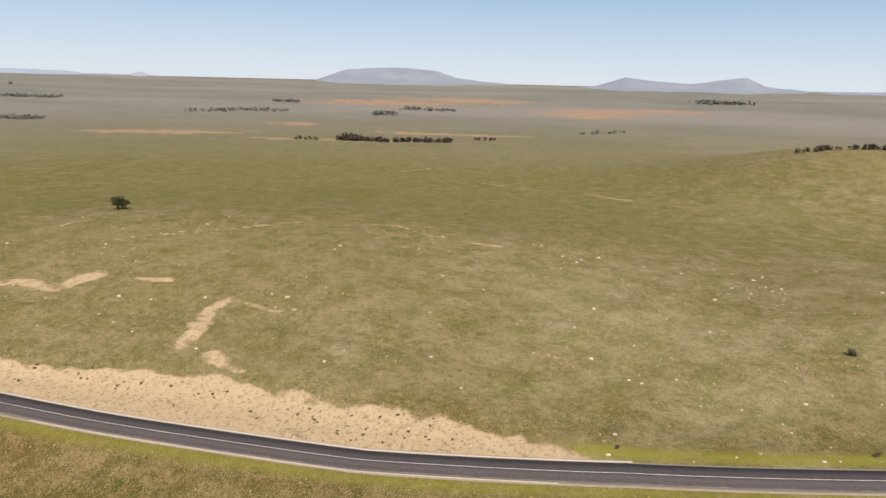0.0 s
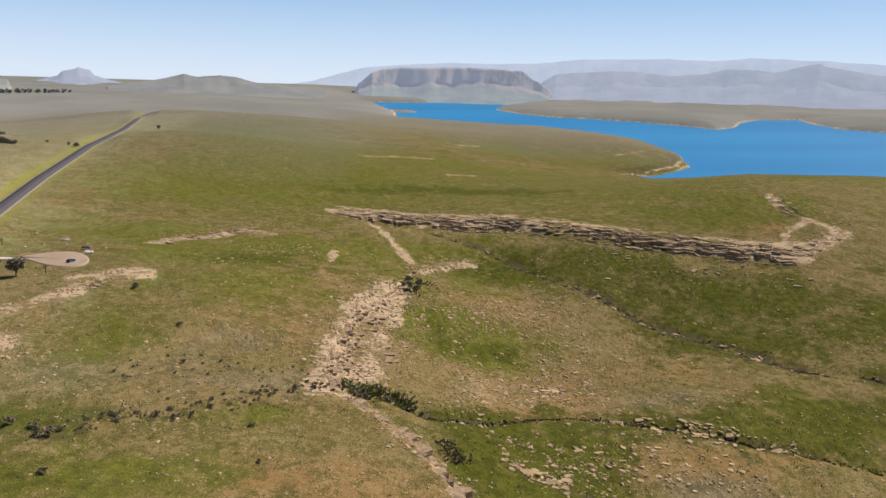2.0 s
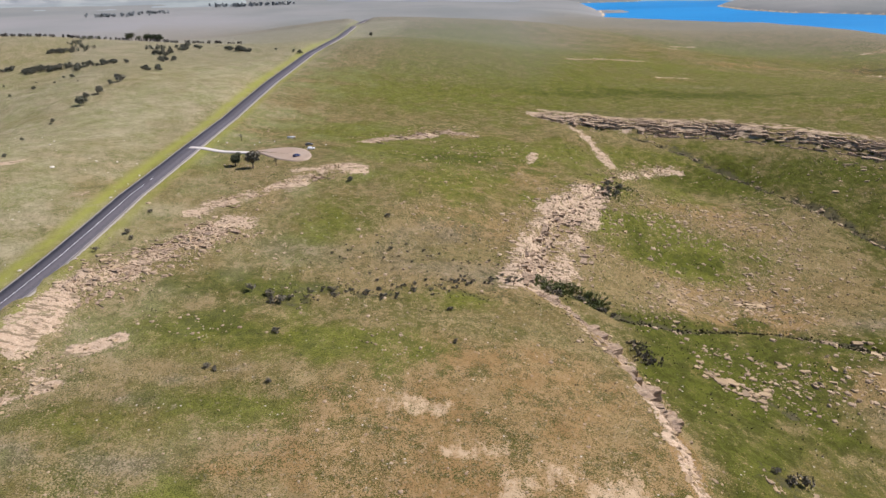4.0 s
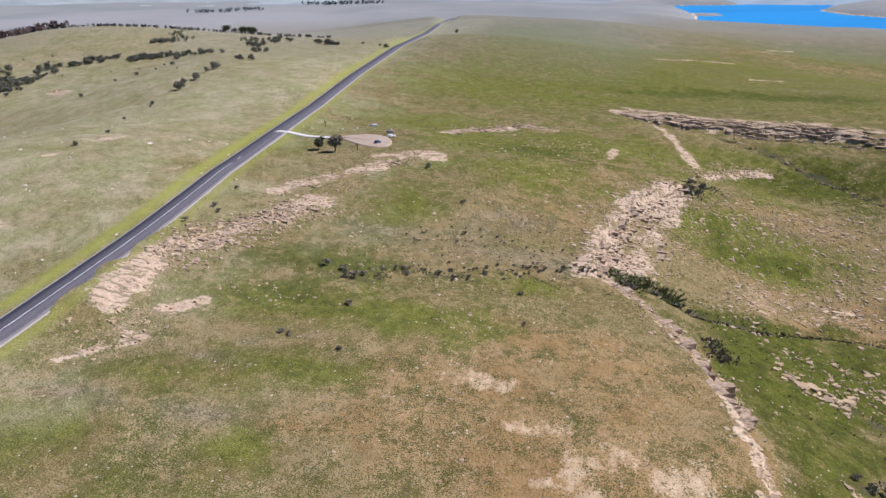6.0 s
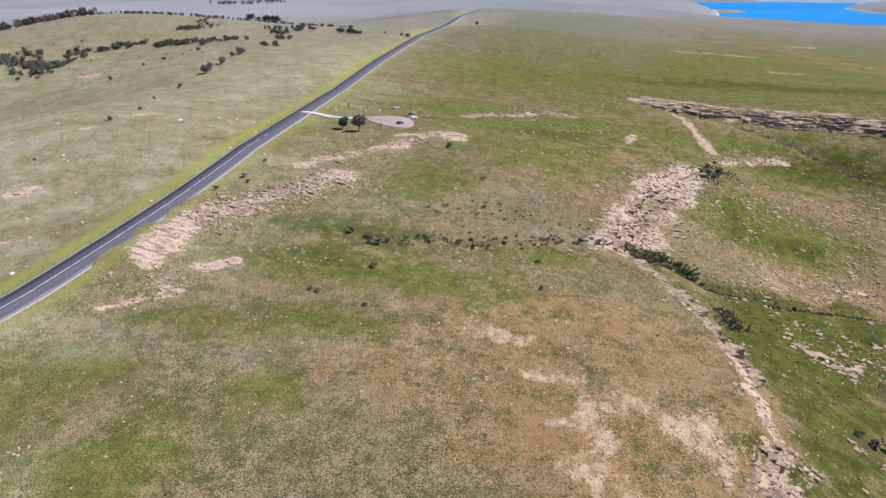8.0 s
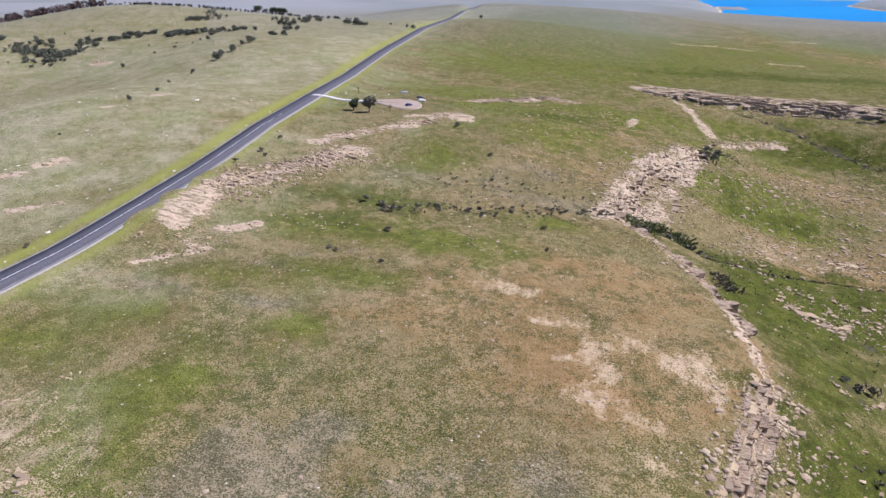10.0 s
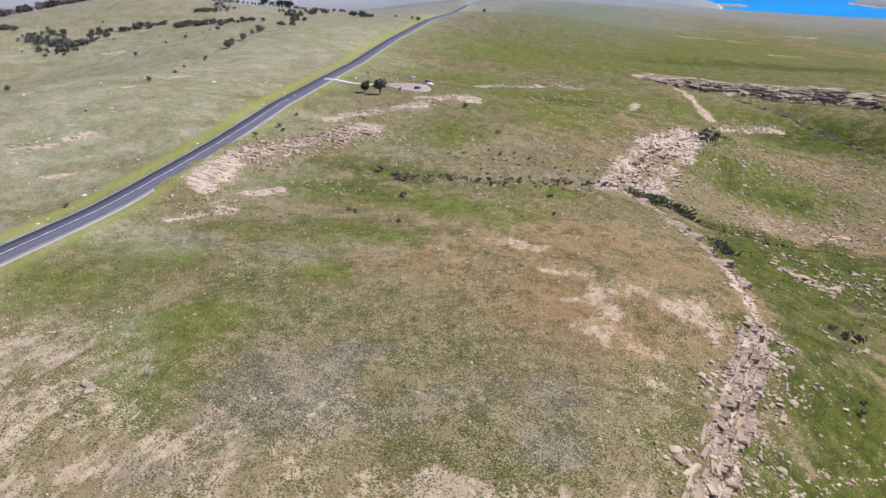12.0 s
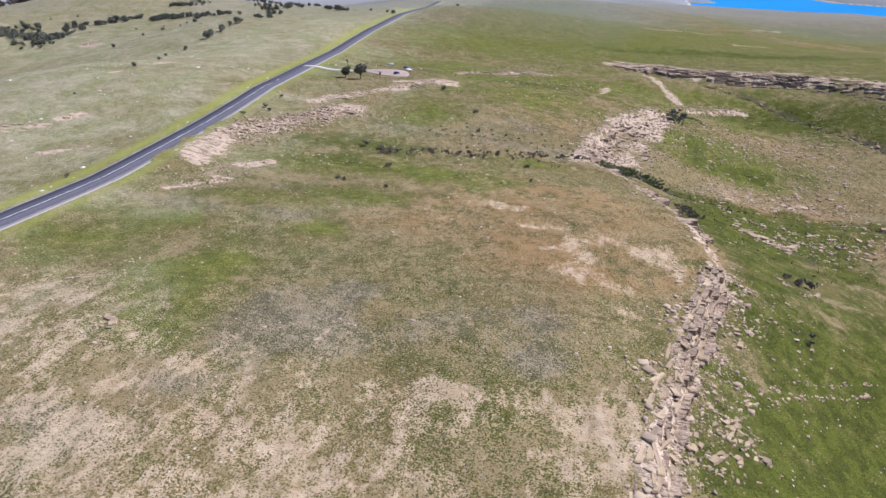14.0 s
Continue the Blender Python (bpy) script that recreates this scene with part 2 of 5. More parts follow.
    sd = n.mix(n4, (0.56, 0.46, 0.315), (0.44, 0.345, 0.22))
    sd = n.mix(n.math("MULTIPLY", n.step(n2, 0.50, 0.64), 0.6), sd, (0.36, 0.27, 0.15))
    sd = n.mix(n.math("MULTIPLY", n.step(n1, 0.54, 0.66), 0.75), sd, (0.22, 0.17, 0.09))
    # far country: pale veld greyed by painted haze, and tilled fields
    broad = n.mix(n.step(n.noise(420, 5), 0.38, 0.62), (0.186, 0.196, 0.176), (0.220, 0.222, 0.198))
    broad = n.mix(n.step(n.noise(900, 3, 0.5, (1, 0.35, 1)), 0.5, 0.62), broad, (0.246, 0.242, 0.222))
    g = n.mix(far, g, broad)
    g = n.mix(n.step(n.math("ADD", n.math("MULTIPLY", sand, 0.85), edge), 0.28, 0.6), g, sd)
    g = n.mix(n.math("MULTIPLY", n.step(n.math("ADD", field, n.math("MULTIPLY", n.math("SUBTRACT", n.noise(120, 4), 0.5), 1.2)), 0.25, 0.8), 0.85), g, (0.37, 0.26, 0.175))
    n.bump(n.math("ADD", n.math("MULTIPLY", n05, 0.5), n.math("ADD", n2, n.math("MULTIPLY", joint, n.math("MULTIPLY", rk, 0.6)))), 0.5, 0.5)
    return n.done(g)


def rock_material():
    n = Nodes("sandstone", 0.9, 0.2)
    odd = n.math("FRACT", n.math("MULTIPLY", n.random(), 7.31))
    r = n.mix(n.random(), (0.465, 0.350, 0.195), (0.355, 0.258, 0.142))
    r = n.mix(n.step(n.island(), 0.3, 1.0), r, (0.520, 0.405, 0.235))
    r = n.mix(n.step(odd, 0.60, 0.92, 0.0, 0.8), r, (0.225, 0.165, 0.105))
    r = n.mix(n.step(n.noise(0.9, 5), 0.45, 0.7), r, (0.25, 0.18, 0.11))
    r = n.mix(n.step(n.noise(0.35, 3), 0.62, 0.75), r, (0.185, 0.145, 0.095))
    n.bump(n.math("ADD", n.noise(0.25, 4), n.noise(0.8, 3, 0.5, (0.4, 0.4, 3))), 0.8, 0.15)
    return n.done(r)


def bedded_rock_material():
    n = Nodes("bedded_sandstone", 0.9, 0.15)
    r = n.mix(n.step(n.noise(2.4, 5, 0.65), 0.38, 0.62), (0.41, 0.31, 0.20), (0.30, 0.212, 0.132))
    r = n.mix(n.step(n.noise(1.1, 5, 0.7, (1, 1, 2.5)), 0.5, 0.66, 0.0, 0.85), r, (0.15, 0.115, 0.085))
    r = n.mix(n.step(n.noise(7, 4), 0.55, 0.68, 0.0, 0.7), r, (0.20, 0.15, 0.11))
    n.bump(n.math("ADD", n.noise(0.5, 4), n.noise(0.5, 3, 0.5, (0.3, 0.3, 3))), 1.0, 0.35)
    return n.done(r)


def pale_rock_material(name, a, b):
    n = Nodes(name, 0.9, 0.2)
    r = n.mix(n.island(), a, b)
    n.bump(n.noise(0.2, 3), 0.5, 0.05)
    return n.done(r)


def leaf_material(name, a, b, c):
    n = Nodes(name, 0.8, 0.2)
    g = n.mix(n.island(), a, b)
    g = n.mix(n.math("MULTIPLY", n.random(), 0.6), g, c)
    return n.done(g)


def plain_material(name, colour, rough=0.6, metal=0.0, vary=0.12, size=0.4):
    n = Nodes(name, rough, 0.4)
    n.bsdf.inputs["Metallic"].default_value = metal
    other = tuple(v * (1 - vary * 2) for v in colour)
    return n.done(n.mix(n.noise(size, 4), colour, other))


def asphalt_material():
    n = Nodes("asphalt", 0.85, 0.3)
    x = n.tree.nodes.new("ShaderNodeUVMap").outputs[0]
    sep = n.tree.nodes.new("ShaderNodeSeparateXYZ")
    n.tree.links.new(x, sep.inputs[0])
    across = sep.outputs[0]
    a = n.mix(n.noise(6, 4), (0.056, 0.052, 0.056), (0.076, 0.070, 0.073))
    a = n.mix(n.step(n.noise(0.5, 4), 0.45, 0.7), a, (0.11, 0.10, 0.10))
    # the wheel tracks are worn a little paler
    tracks = n.math("ABSOLUTE", n.math("SUBTRACT", n.math("ABSOLUTE", across), 1.9))
    a = n.mix(n.math("MULTIPLY", n.step(tracks, 1.2, 0.6), 0.45), a, (0.115, 0.105, 0.11))
    # dust drifts in from the shoulders
    a = n.mix(n.step(n.math("ADD", n.math("ABSOLUTE", across), n.noise(3, 3)), 4.9, 5.6), a, (0.24, 0.22, 0.20))
    n.bump(n.noise(0.06, 2), 0.3, 0.01)
    return n.done(a)


def gravel_material():
    n = Nodes("gravel", 0.95, 0.15)
    a = n.mix(n.noise(5, 5), (0.36, 0.275, 0.195), (0.27, 0.20, 0.14))
    a = n.mix(n.step(n.noise(14, 3), 0.45, 0.65), a, (0.34, 0.27, 0.20))
    a = n.mix(n.step(n.noise(0.4, 3), 0.55, 0.7), a, (0.42, 0.345, 0.26))
    n.bump(n.noise(0.3, 3), 0.5, 0.05)
    return n.done(a)


def water_material():
    n = Nodes("lake_water", 0.45, 0.12)
    ripples = n.noise(22, 5, 0.6, (1, 1.8, 1))
    wide = n.noise(500, 4, 0.55, (0.4, 1.5, 1))
    c = n.mix(n.step(wide, 0.35, 0.65), (0.004, 0.175, 0.40), (0.010, 0.215, 0.46))
    n.bump(ripples, 0.35, 2.0)
    return n.done(c)


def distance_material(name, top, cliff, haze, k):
    """Far hills: veld on top, cliffs mottled to imitate lit and shaded rock; a faint emission imitates the haze
    between.
    """
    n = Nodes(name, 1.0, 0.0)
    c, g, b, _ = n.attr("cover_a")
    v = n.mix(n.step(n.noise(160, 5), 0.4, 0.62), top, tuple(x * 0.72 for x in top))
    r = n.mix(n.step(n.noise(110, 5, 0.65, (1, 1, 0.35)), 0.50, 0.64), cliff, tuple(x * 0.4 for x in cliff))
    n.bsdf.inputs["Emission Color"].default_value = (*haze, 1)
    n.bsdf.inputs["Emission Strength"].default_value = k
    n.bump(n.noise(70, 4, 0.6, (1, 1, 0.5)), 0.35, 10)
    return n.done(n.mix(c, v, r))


M_GROUND, M_ROCK, M_PALE, M_BEDS = ground_material(), rock_material(), pale_rock_material("pale_stone", (0.42, 0.32, 0.20), (0.25, 0.18, 0.11)), bedded_rock_material()
M_BLEACHED = pale_rock_material("bleached_stone", (0.66, 0.60, 0.50), (0.46, 0.39, 0.29))
M_ASPHALT, M_GRAVEL, M_WATER = asphalt_material(), gravel_material(), water_material()
M_BUSH = leaf_material("bush_leaves", (0.090, 0.092, 0.056), (0.145, 0.142, 0.095), (0.145, 0.135, 0.10))
M_TREE = leaf_material("tree_leaves", (0.030, 0.042, 0.018), (0.062, 0.075, 0.030), (0.085, 0.085, 0.045))
M_BELT = leaf_material("plantation_leaves", (0.045, 0.045, 0.032), (0.075, 0.065, 0.05), (0.075, 0.06, 0.05))
M_BROWN_WOOD = leaf_material("bare_wood", (0.105, 0.070, 0.058), (0.15, 0.105, 0.085), (0.12, 0.085, 0.07))
# belt leaves for the distance, with haze painted in as a paler, bluish tone
M_HAZED_BELT = leaf_material("hazed_wood_leaves", (0.13, 0.15, 0.145), (0.17, 0.185, 0.175), (0.16, 0.17, 0.165))
M_TUFT = leaf_material("tussock_grass", (0.125, 0.135, 0.036), (0.25, 0.21, 0.095), (0.19, 0.17, 0.07))
M_SHRUB = leaf_material("dry_shrub", (0.125, 0.112, 0.070), (0.19, 0.165, 0.11), (0.15, 0.13, 0.085))
M_HEATH = leaf_material("heath_leaves", (0.046, 0.044, 0.022), (0.085, 0.076, 0.040), (0.066, 0.055, 0.034))
M_THICKET = leaf_material("thicket_leaves", (0.15, 0.175, 0.055), (0.24, 0.25, 0.10), (0.19, 0.19, 0.08))
M_SHOULDER = plain_material("shoulder_gravel", (0.35, 0.315, 0.26), 0.95, 0, 0.2, 1.5)
M_BARK = plain_material("bark", (0.12, 0.09, 0.065), 0.9)
M_LINE = plain_material("road_paint", (0.72, 0.71, 0.68), 0.7, 0, 0.15, 0.8)
M_CONCRETE = plain_material("concrete", (0.58, 0.53, 0.45), 0.85, 0, 0.12, 1.2)
M_WHITE, M_BLUE, M_SILVER = plain_material("white_paint", (0.78, 0.78, 0.77), 0.3, 0, 0.03), plain_material("dark_blue_paint", (0.02, 0.03, 0.10), 0.25, 0, 0.05), plain_material("grey_paint", (0.10, 0.11, 0.12), 0.3, 0.3, 0.05)
M_GLASS, M_TYRE, M_RIM = plain_material("car_glass", (0.02, 0.025, 0.03), 0.08, 0, 0.02), plain_material("tyre_rubber", (0.02, 0.02, 0.02), 0.8), plain_material("wheel_alloy", (0.5, 0.5, 0.5), 0.35, 0.9, 0.05)
M_RED, M_LAMP = plain_material("red_lens", (0.35, 0.02, 0.02), 0.2), plain_material("clear_lens", (0.7, 0.7, 0.68), 0.15)
M_WOOD = plain_material("weathered_wood", (0.25, 0.20, 0.15), 0.85)
# far slopes: haze put in as greyed base colours and a bluish glow
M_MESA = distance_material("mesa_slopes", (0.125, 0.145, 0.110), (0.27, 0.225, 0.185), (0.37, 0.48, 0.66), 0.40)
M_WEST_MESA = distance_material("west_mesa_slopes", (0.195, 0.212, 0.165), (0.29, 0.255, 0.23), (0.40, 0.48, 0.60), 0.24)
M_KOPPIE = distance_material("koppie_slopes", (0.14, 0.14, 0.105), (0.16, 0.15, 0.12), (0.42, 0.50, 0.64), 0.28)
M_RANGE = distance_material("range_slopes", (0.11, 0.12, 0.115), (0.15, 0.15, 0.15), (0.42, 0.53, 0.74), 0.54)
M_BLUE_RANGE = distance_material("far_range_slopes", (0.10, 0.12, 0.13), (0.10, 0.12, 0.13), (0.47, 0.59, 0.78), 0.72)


# ---- the lie of the land ----
def lattice(i, j, seed):
    n = (i.astype(np.int64) * 374761393 + j.astype(np.int64) * 668265263 + seed * 982451653) & 0xFFFFFFFF
    n = ((n ^ (n >> 13)) * 1274126177) & 0xFFFFFFFF
    return ((n ^ (n >> 16)) & 0xFFFF) / 65535.0


def value_noise(x, y, seed):
    i, j = np.floor(x), np.floor(y)
    u, v = x - i, y - j
    u, v = u * u * (3 - 2 * u), v * v * (3 - 2 * v)
    a, b = lattice(i, j, seed), lattice(i + 1, j, seed)
    c, d = lattice(i, j + 1, seed), lattice(i + 1, j + 1, seed)
    return (a * (1 - u) + b * u) * (1 - v) + (c * (1 - u) + d * u) * v - 0.5


def fractal(x, y, size, octaves, seed):
    total, k = 0.0, 1.0
    for n in range(octaves):
        total = total + k * value_noise(x / size * 2**n + 31.7 * n, y / size * 2**n - 17.3 * n, seed + n)
        k *= 0.5
    return total


def along(x, y, line, reach=1e9):
    """Distance to a line of points, positive on its right, and the share of the way along it; far points are left at reach."""
    x, y = np.atleast_1d(np.asarray(x, float)), np.atleast_1d(np.asarray(y, float))
    best, side, share = np.full(x.shape, float(reach)), np.ones(x.shape), np.zeros(x.shape)
    p = np.array(line, float)
    near = (x > p[:, 0].min() - reach) & (x < p[:, 0].max() + reach) & (y > p[:, 1].min() - reach) & (y < p[:, 1].max() + reach)
    if not near.any():
        return best, share
    xs, ys = x[near], y[near]
    b, s, h = best[near], side[near], share[near]
    for n in range(len(p) - 1):
        (ax, ay), (bx, by) = p[n], p[n + 1]
        dx, dy = bx - ax, by - ay
        k = np.clip(((xs - ax) * dx + (ys - ay) * dy) / (dx * dx + dy * dy), 0, 1)
        d = np.hypot(xs - ax - k * dx, ys - ay - k * dy)
        new_best = d < b
        b = np.where(new_best, d, b)
        s = np.where(new_best, np.sign((xs - ax) * dy - (ys - ay) * dx), s)
        h = np.where(new_best, (n + k) / (len(p) - 1), h)
    best[near], side[near], share[near] = b, s, h
    return best * np.where(side == 0, 1, side), share


def inside(x, y, ring):
    x, y = np.asarray(x, float), np.asarray(y, float)
    odd = np.zeros(x.shape, bool)
    for (ax, ay), (bx, by) in zip(ring, ring[1:] + ring[:1]):
        if ay != by:
            odd ^= ((ay > y) != (by > y)) & (x < (bx - ax) * (y - ay) / (by - ay) + ax)
    return odd


# hills and hollows: east, north, radius, height
HILLS_NEAR = [(-130, -150, 170, -16.5), (40, -120, 120, -3.4), (230, -60, 170, -26.1), (-60, 40, 90, 3.9), (25, 45, 45, 8.8), (45, 95, 40, 6.1), (0, 10, 60, -3.9), (80, 60, 60, -24.8), (150, 120, 80, -18.3), (270, 170, 110, -37.5), (-30, 130, 70, 0.7), (40, 140, 50, 3.8), (85, 190, 60, -12.5), (-90, 230, 80, 1.5), (10, 240, 60, -3.2), (100, 290, 70, -25.2), (200, 330, 80, -24.5), (-60, 340, 80, 9.9), (50, 380, 60, 1.0), (130, 430, 70, -18.4), (250, 440, 80, -5.1), (320, 340, 90, -5.3), (420, 520, 150, 25.0), (180, 560, 110, 2.8)]
HILLS_MIDDLE = [(0, 600, 200, 0.9), (-250, 300, 120, 21.7), (-300, 560, 160, 26.7), (-450, 420, 140, -12.3), (-450, 760, 160, 12.8), (-650, 650, 220, -3.9), (-750, 100, 300, -12.2), (-350, -150, 250, 23.0), (-150, 900, 260, 36.2), (150, 900, 200, -0.3), (350, 1050, 160, -6.5), (560, 1000, 220, -27.5), (650, 600, 220, 18.1), (-260, 1250, 220, 17.8), (500, 250, 200, -26.2), (-620, 830, 180, 45.0), (-820, 500, 180, 41.9), (-300, 1650, 260, 35.6), (60, 1550, 260, 29.0), (560, 1500, 300, -36.4), (660, 2200, 400, -21.9), (-680, 760, 110, 5.0), (-430, 900, 140, 8.0)]
LAKE_LEVEL = -60.0
LAKE_SHORE = [(725, 6560), (620, 4700), (560, 3900), (500, 3450), (544, 2901), (705, 2770), (857, 2646), (976, 2586), (1045, 2363), (1051, 2065), (1006, 1799), (918, 1529), (829, 1344), (735, 1240), (646, 1167), (600, 1189), (620, 1120), (790, 1120), (950, 1000), (1150, 800), (1400, 500), (1900, 300), (3400, 500)]
LAKE_FAR_SHORE = [(3300, 2760), (2902, 2743), (2693, 2759), (2670, 3025), (2987, 3619), (3394, 4229), (2922, 4016), (2502, 3591), (2054, 2989), (1838, 2799), (1846, 3000), (1801, 3301), (1650, 3669), (1476, 3830), (1416, 4389), (1496, 5124), (3400, 10200), (5438, 16469), (2405, 10180), (1274, 6824)]
LAKE = LAKE_SHORE + LAKE_FAR_SHORE
SPIT = [(520, 4250), (640, 4180), (690, 4230)]
ROAD = [(-420, -620), (-330, -440), (-262, -300), (-203, -192), (-174, -90), (-157, -10), (-148, 60), (-147, 130), (-150, 200), (-157, 280), (-169, 370), (-183, 470), (-194, 600), (-209, 800), (-239, 1100), (-283, 1450), (-312, 1700), (-335, 1900)]
CLIFF = [(18, -40), (20, 10), (22.5, 40), (28, 57), (32, 74), (37.5, 93), (44, 110), (47, 127), (46, 150), (44, 176), (38, 203), (25, 223), (13, 238), (13, 262), (22, 300), (36, 338), (53, 370), (75, 412), (104, 447)]
RIDGE = [(30, 552), (60, 528), (99, 517), (165, 511), (221, 476), (254, 451), (286, 428), (309, 409), (335, 396)]
GULLY = [(15, 241), (33, 243), (47, 233), (70, 236), (94, 249), (112, 250), (128, 243), (148, 229), (173, 217), (196, 212), (238, 203), (300, 182)]
STREAM = [(66, 520), (100, 500), (133, 474), (162, 434), (185, 393), (204, 353), (226, 328), (247, 285), (296, 258), (380, 240)]
ROAD_OUTCROP = [(-132, 162), (-135, 184), (-136, 198), (-125, 214), (-118, 229), (-111, 244), (-105, 264)]
ROAD_SHELF = [(-124, 271), (-116, 284), (-109, 294), (-95, 313), (-86, 331), (-76, 343)]
BANK = [(-245, -250), (-225, -205), (-218, -167), (-210, -131), (-205, -98), (-200, -63), (-193, -34), (-182, -5), (-172, 21), (-164, 50), (-157, 70)]


def smooth_line(line, step):
    """A line of points rounded off and set at even steps."""
    p = np.array(line, float)
    s = np.r_[0, np.cumsum(np.hypot(*np.diff(p, axis=0).T))]
    t = np.arange(0, s[-1], step)
    q = np.stack([np.interp(t, s, p[:, n]) for n in (0, 1)], -1)
    for _ in range(max(1, int(900 / step / step))):
        q[1:-1] = 0.25 * q[:-2] + 0.5 * q[1:-1] + 0.25 * q[2:]
    return q


ROAD_FINE = smooth_line(ROAD, 8.0)
# the road's own level, by northing
ROAD_LEVEL = ((-620, -300, -192, -90, -10, 60, 130, 200, 280, 370, 470, 600, 800, 1100, 1450, 1900), (-12, -10, -9.2, -10.9, -11.3, -8.0, -7.3, -3.6, 1.6, 2.3, 2.4, 9.6, 17.5, 16.3, 17.3, 10.0))


def land(x, y):
    h = np.full(np.shape(x), -14.0)
    for a, b, r, k in HILLS_NEAR + HILLS_MIDDLE:
        h = h + k * np.exp(-((x - a) ** 2 + (y - b) ** 2) / r**2)
    return h


def height(x, y, fine=True):
    """The ground's height, metres, over the true plan."""
    x, y = np.atleast_1d(np.asarray(x, float)), np.atleast_1d(np.asarray(y, float))
    h = land(x, y)
    far = np.hypot(x, y)
    road, _ = along(x, y, ROAD_FINE, 60)
    off_road = np.clip((np.abs(road) - 6) / 14, 0, 1)
    wob = 3.0 * fractal(x, y, 14, 3, 5)
    graded = np.exp(-((np.clip(np.abs(road) - 6, 0, None) / 13) ** 2))
    h = h * (1 - graded) + np.interp(y, *ROAD_LEVEL) * graded
    # ledges of the sandstone rims
    for line, drop, wide, reach, sheer in ((CLIFF, 1.9, 11, 60, 0.9), (RIDGE, 2.6, 22, 80, 4.5)):
        d, s = along(x, y, line, reach)
        d = d + wob
        ends = np.clip(s * 9, 0, 1) * np.clip((1 - s) * 9, 0, 1)
        ledge = 0.62 * np.tanh(-d / sheer) + 0.38 * np.tanh(-(d - 5.5) / 0.8)
        h = h + ends * drop * ledge * np.exp(-((d / wide) ** 2))
    for line, deep, wide in ((GULLY, 2.2, 3.4), (STREAM, 1.8, 2.6)):
        d, s = along(x, y, line, 40)
        h = h - deep * np.exp(-(((d + 0.5 * wob) / wide) ** 2)) * np.clip(s * 12, 0, 1)
    d, s = along(x, y, BANK, 40)
    cut = np.clip(s * 8, 0, 1) * np.clip((1 - s) * 5, 0, 1)
    h = h + cut * 2.6 * np.clip(0.5 - d / 16, 0, 1) * np.exp(-np.clip(-d, 0, 99) / 60)
    d, s = along(x, y, ROAD_OUTCROP, 40)
    h = h + 0.9 * np.exp(-((d / 11) ** 2)) * (1 + fractal(x, y, 9, 2, 61))
    pad = np.clip((62 - np.hypot((x + 112) * 1.1, y - 368)) / 30, 0, 1)
    pad = pad * pad * (3 - 2 * pad)
    h = h * (1 - pad) + pad * (0.5 + 0.012 * (y - 368))
    off_road = off_road * (1 - 0.9 * pad)
    if fine:
        h = h + off_road * (1.6 * fractal(x, y, 70, 2, 3) + (0.7 * fractal(x, y, 12, 3, 9) + 0.4 * fractal(x, y, 4, 2, 15)) * np.clip(1.5 - far / 900, 0.2, 1))
        h = h + np.clip(far / 2500 - 0.3, 0, 1) * 14 * fractal(x, y, 900, 4, 21)
    # the lake's bed and banks
    wet = inside(x, y, LAKE)
    shore = np.abs(along(x, y, LAKE + LAKE[:1])[0])
    spit = np.abs(along(x, y, SPIT, 900)[0])
    sd = np.where(wet, -shore, shore)
    sd = np.maximum(sd, 55 - spit) + 18 * fractal(x, y, 160, 3, 33) * np.clip(far / 1500, 0, 1)
    rise = 1 - np.exp(-np.clip(sd, 0, None) / (45 + 0.03 * far))
    bank = 3.0 * np.clip(sd / 6, 0, 1)
    h = np.where(sd > 0, LAKE_LEVEL + np.minimum(bank, np.clip(sd, 0, 9)) + (h - LAKE_LEVEL - 3) * rise, LAKE_LEVEL - 5 * np.clip(-sd / 30, 0.02, 1))
    return h


def at(x, y):
    return float(height(x, y)[0])


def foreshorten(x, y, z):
    """Past a kilometre the country is squeezed towards the camera's place along its lines of sight, to fit its view, so
    that the horizon lies within 4.7 km.
    """
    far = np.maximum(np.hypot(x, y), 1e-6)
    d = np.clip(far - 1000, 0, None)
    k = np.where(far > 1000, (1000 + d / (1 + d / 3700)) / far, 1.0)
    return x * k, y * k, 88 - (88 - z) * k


def spot(x, y, sink=0.0):
    """A place on the ground as the scene has it, and the scale of things there."""
    z = at(x, y) - sink
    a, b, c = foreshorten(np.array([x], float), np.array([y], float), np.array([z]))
    return (float(a[0]), float(b[0]), float(c[0])), float(np.hypot(a[0], b[0]) / max(math.hypot(x, y), 1e-6))


# ---- what covers the ground: bands (half width, line) and patches (east, north, half width, half depth) ----
ROCK_BANDS = [(4.0, CLIFF[1:7]), (7, CLIFF[12:17]), (7, [(26, 256), (32, 284), (40, 308)]), (6, [(42, 318), (52, 350), (60, 372)]), (5, [(75, 412), (104, 447), (118, 452)]), (7, RIDGE), (5, [(36, 566), (70, 541), (108, 530), (172, 524)]), (4, [(180, 515), (236, 483), (268, 462)]), (5, [(290, 442), (318, 423), (345, 412)]), (2.6, CLIFF[7:13]), (4, [(75, 430), (69, 460), (64, 490), (56, 520)]), (8, ROAD_OUTCROP), (7, ROAD_OUTCROP[:3]), (5, ROAD_SHELF)]
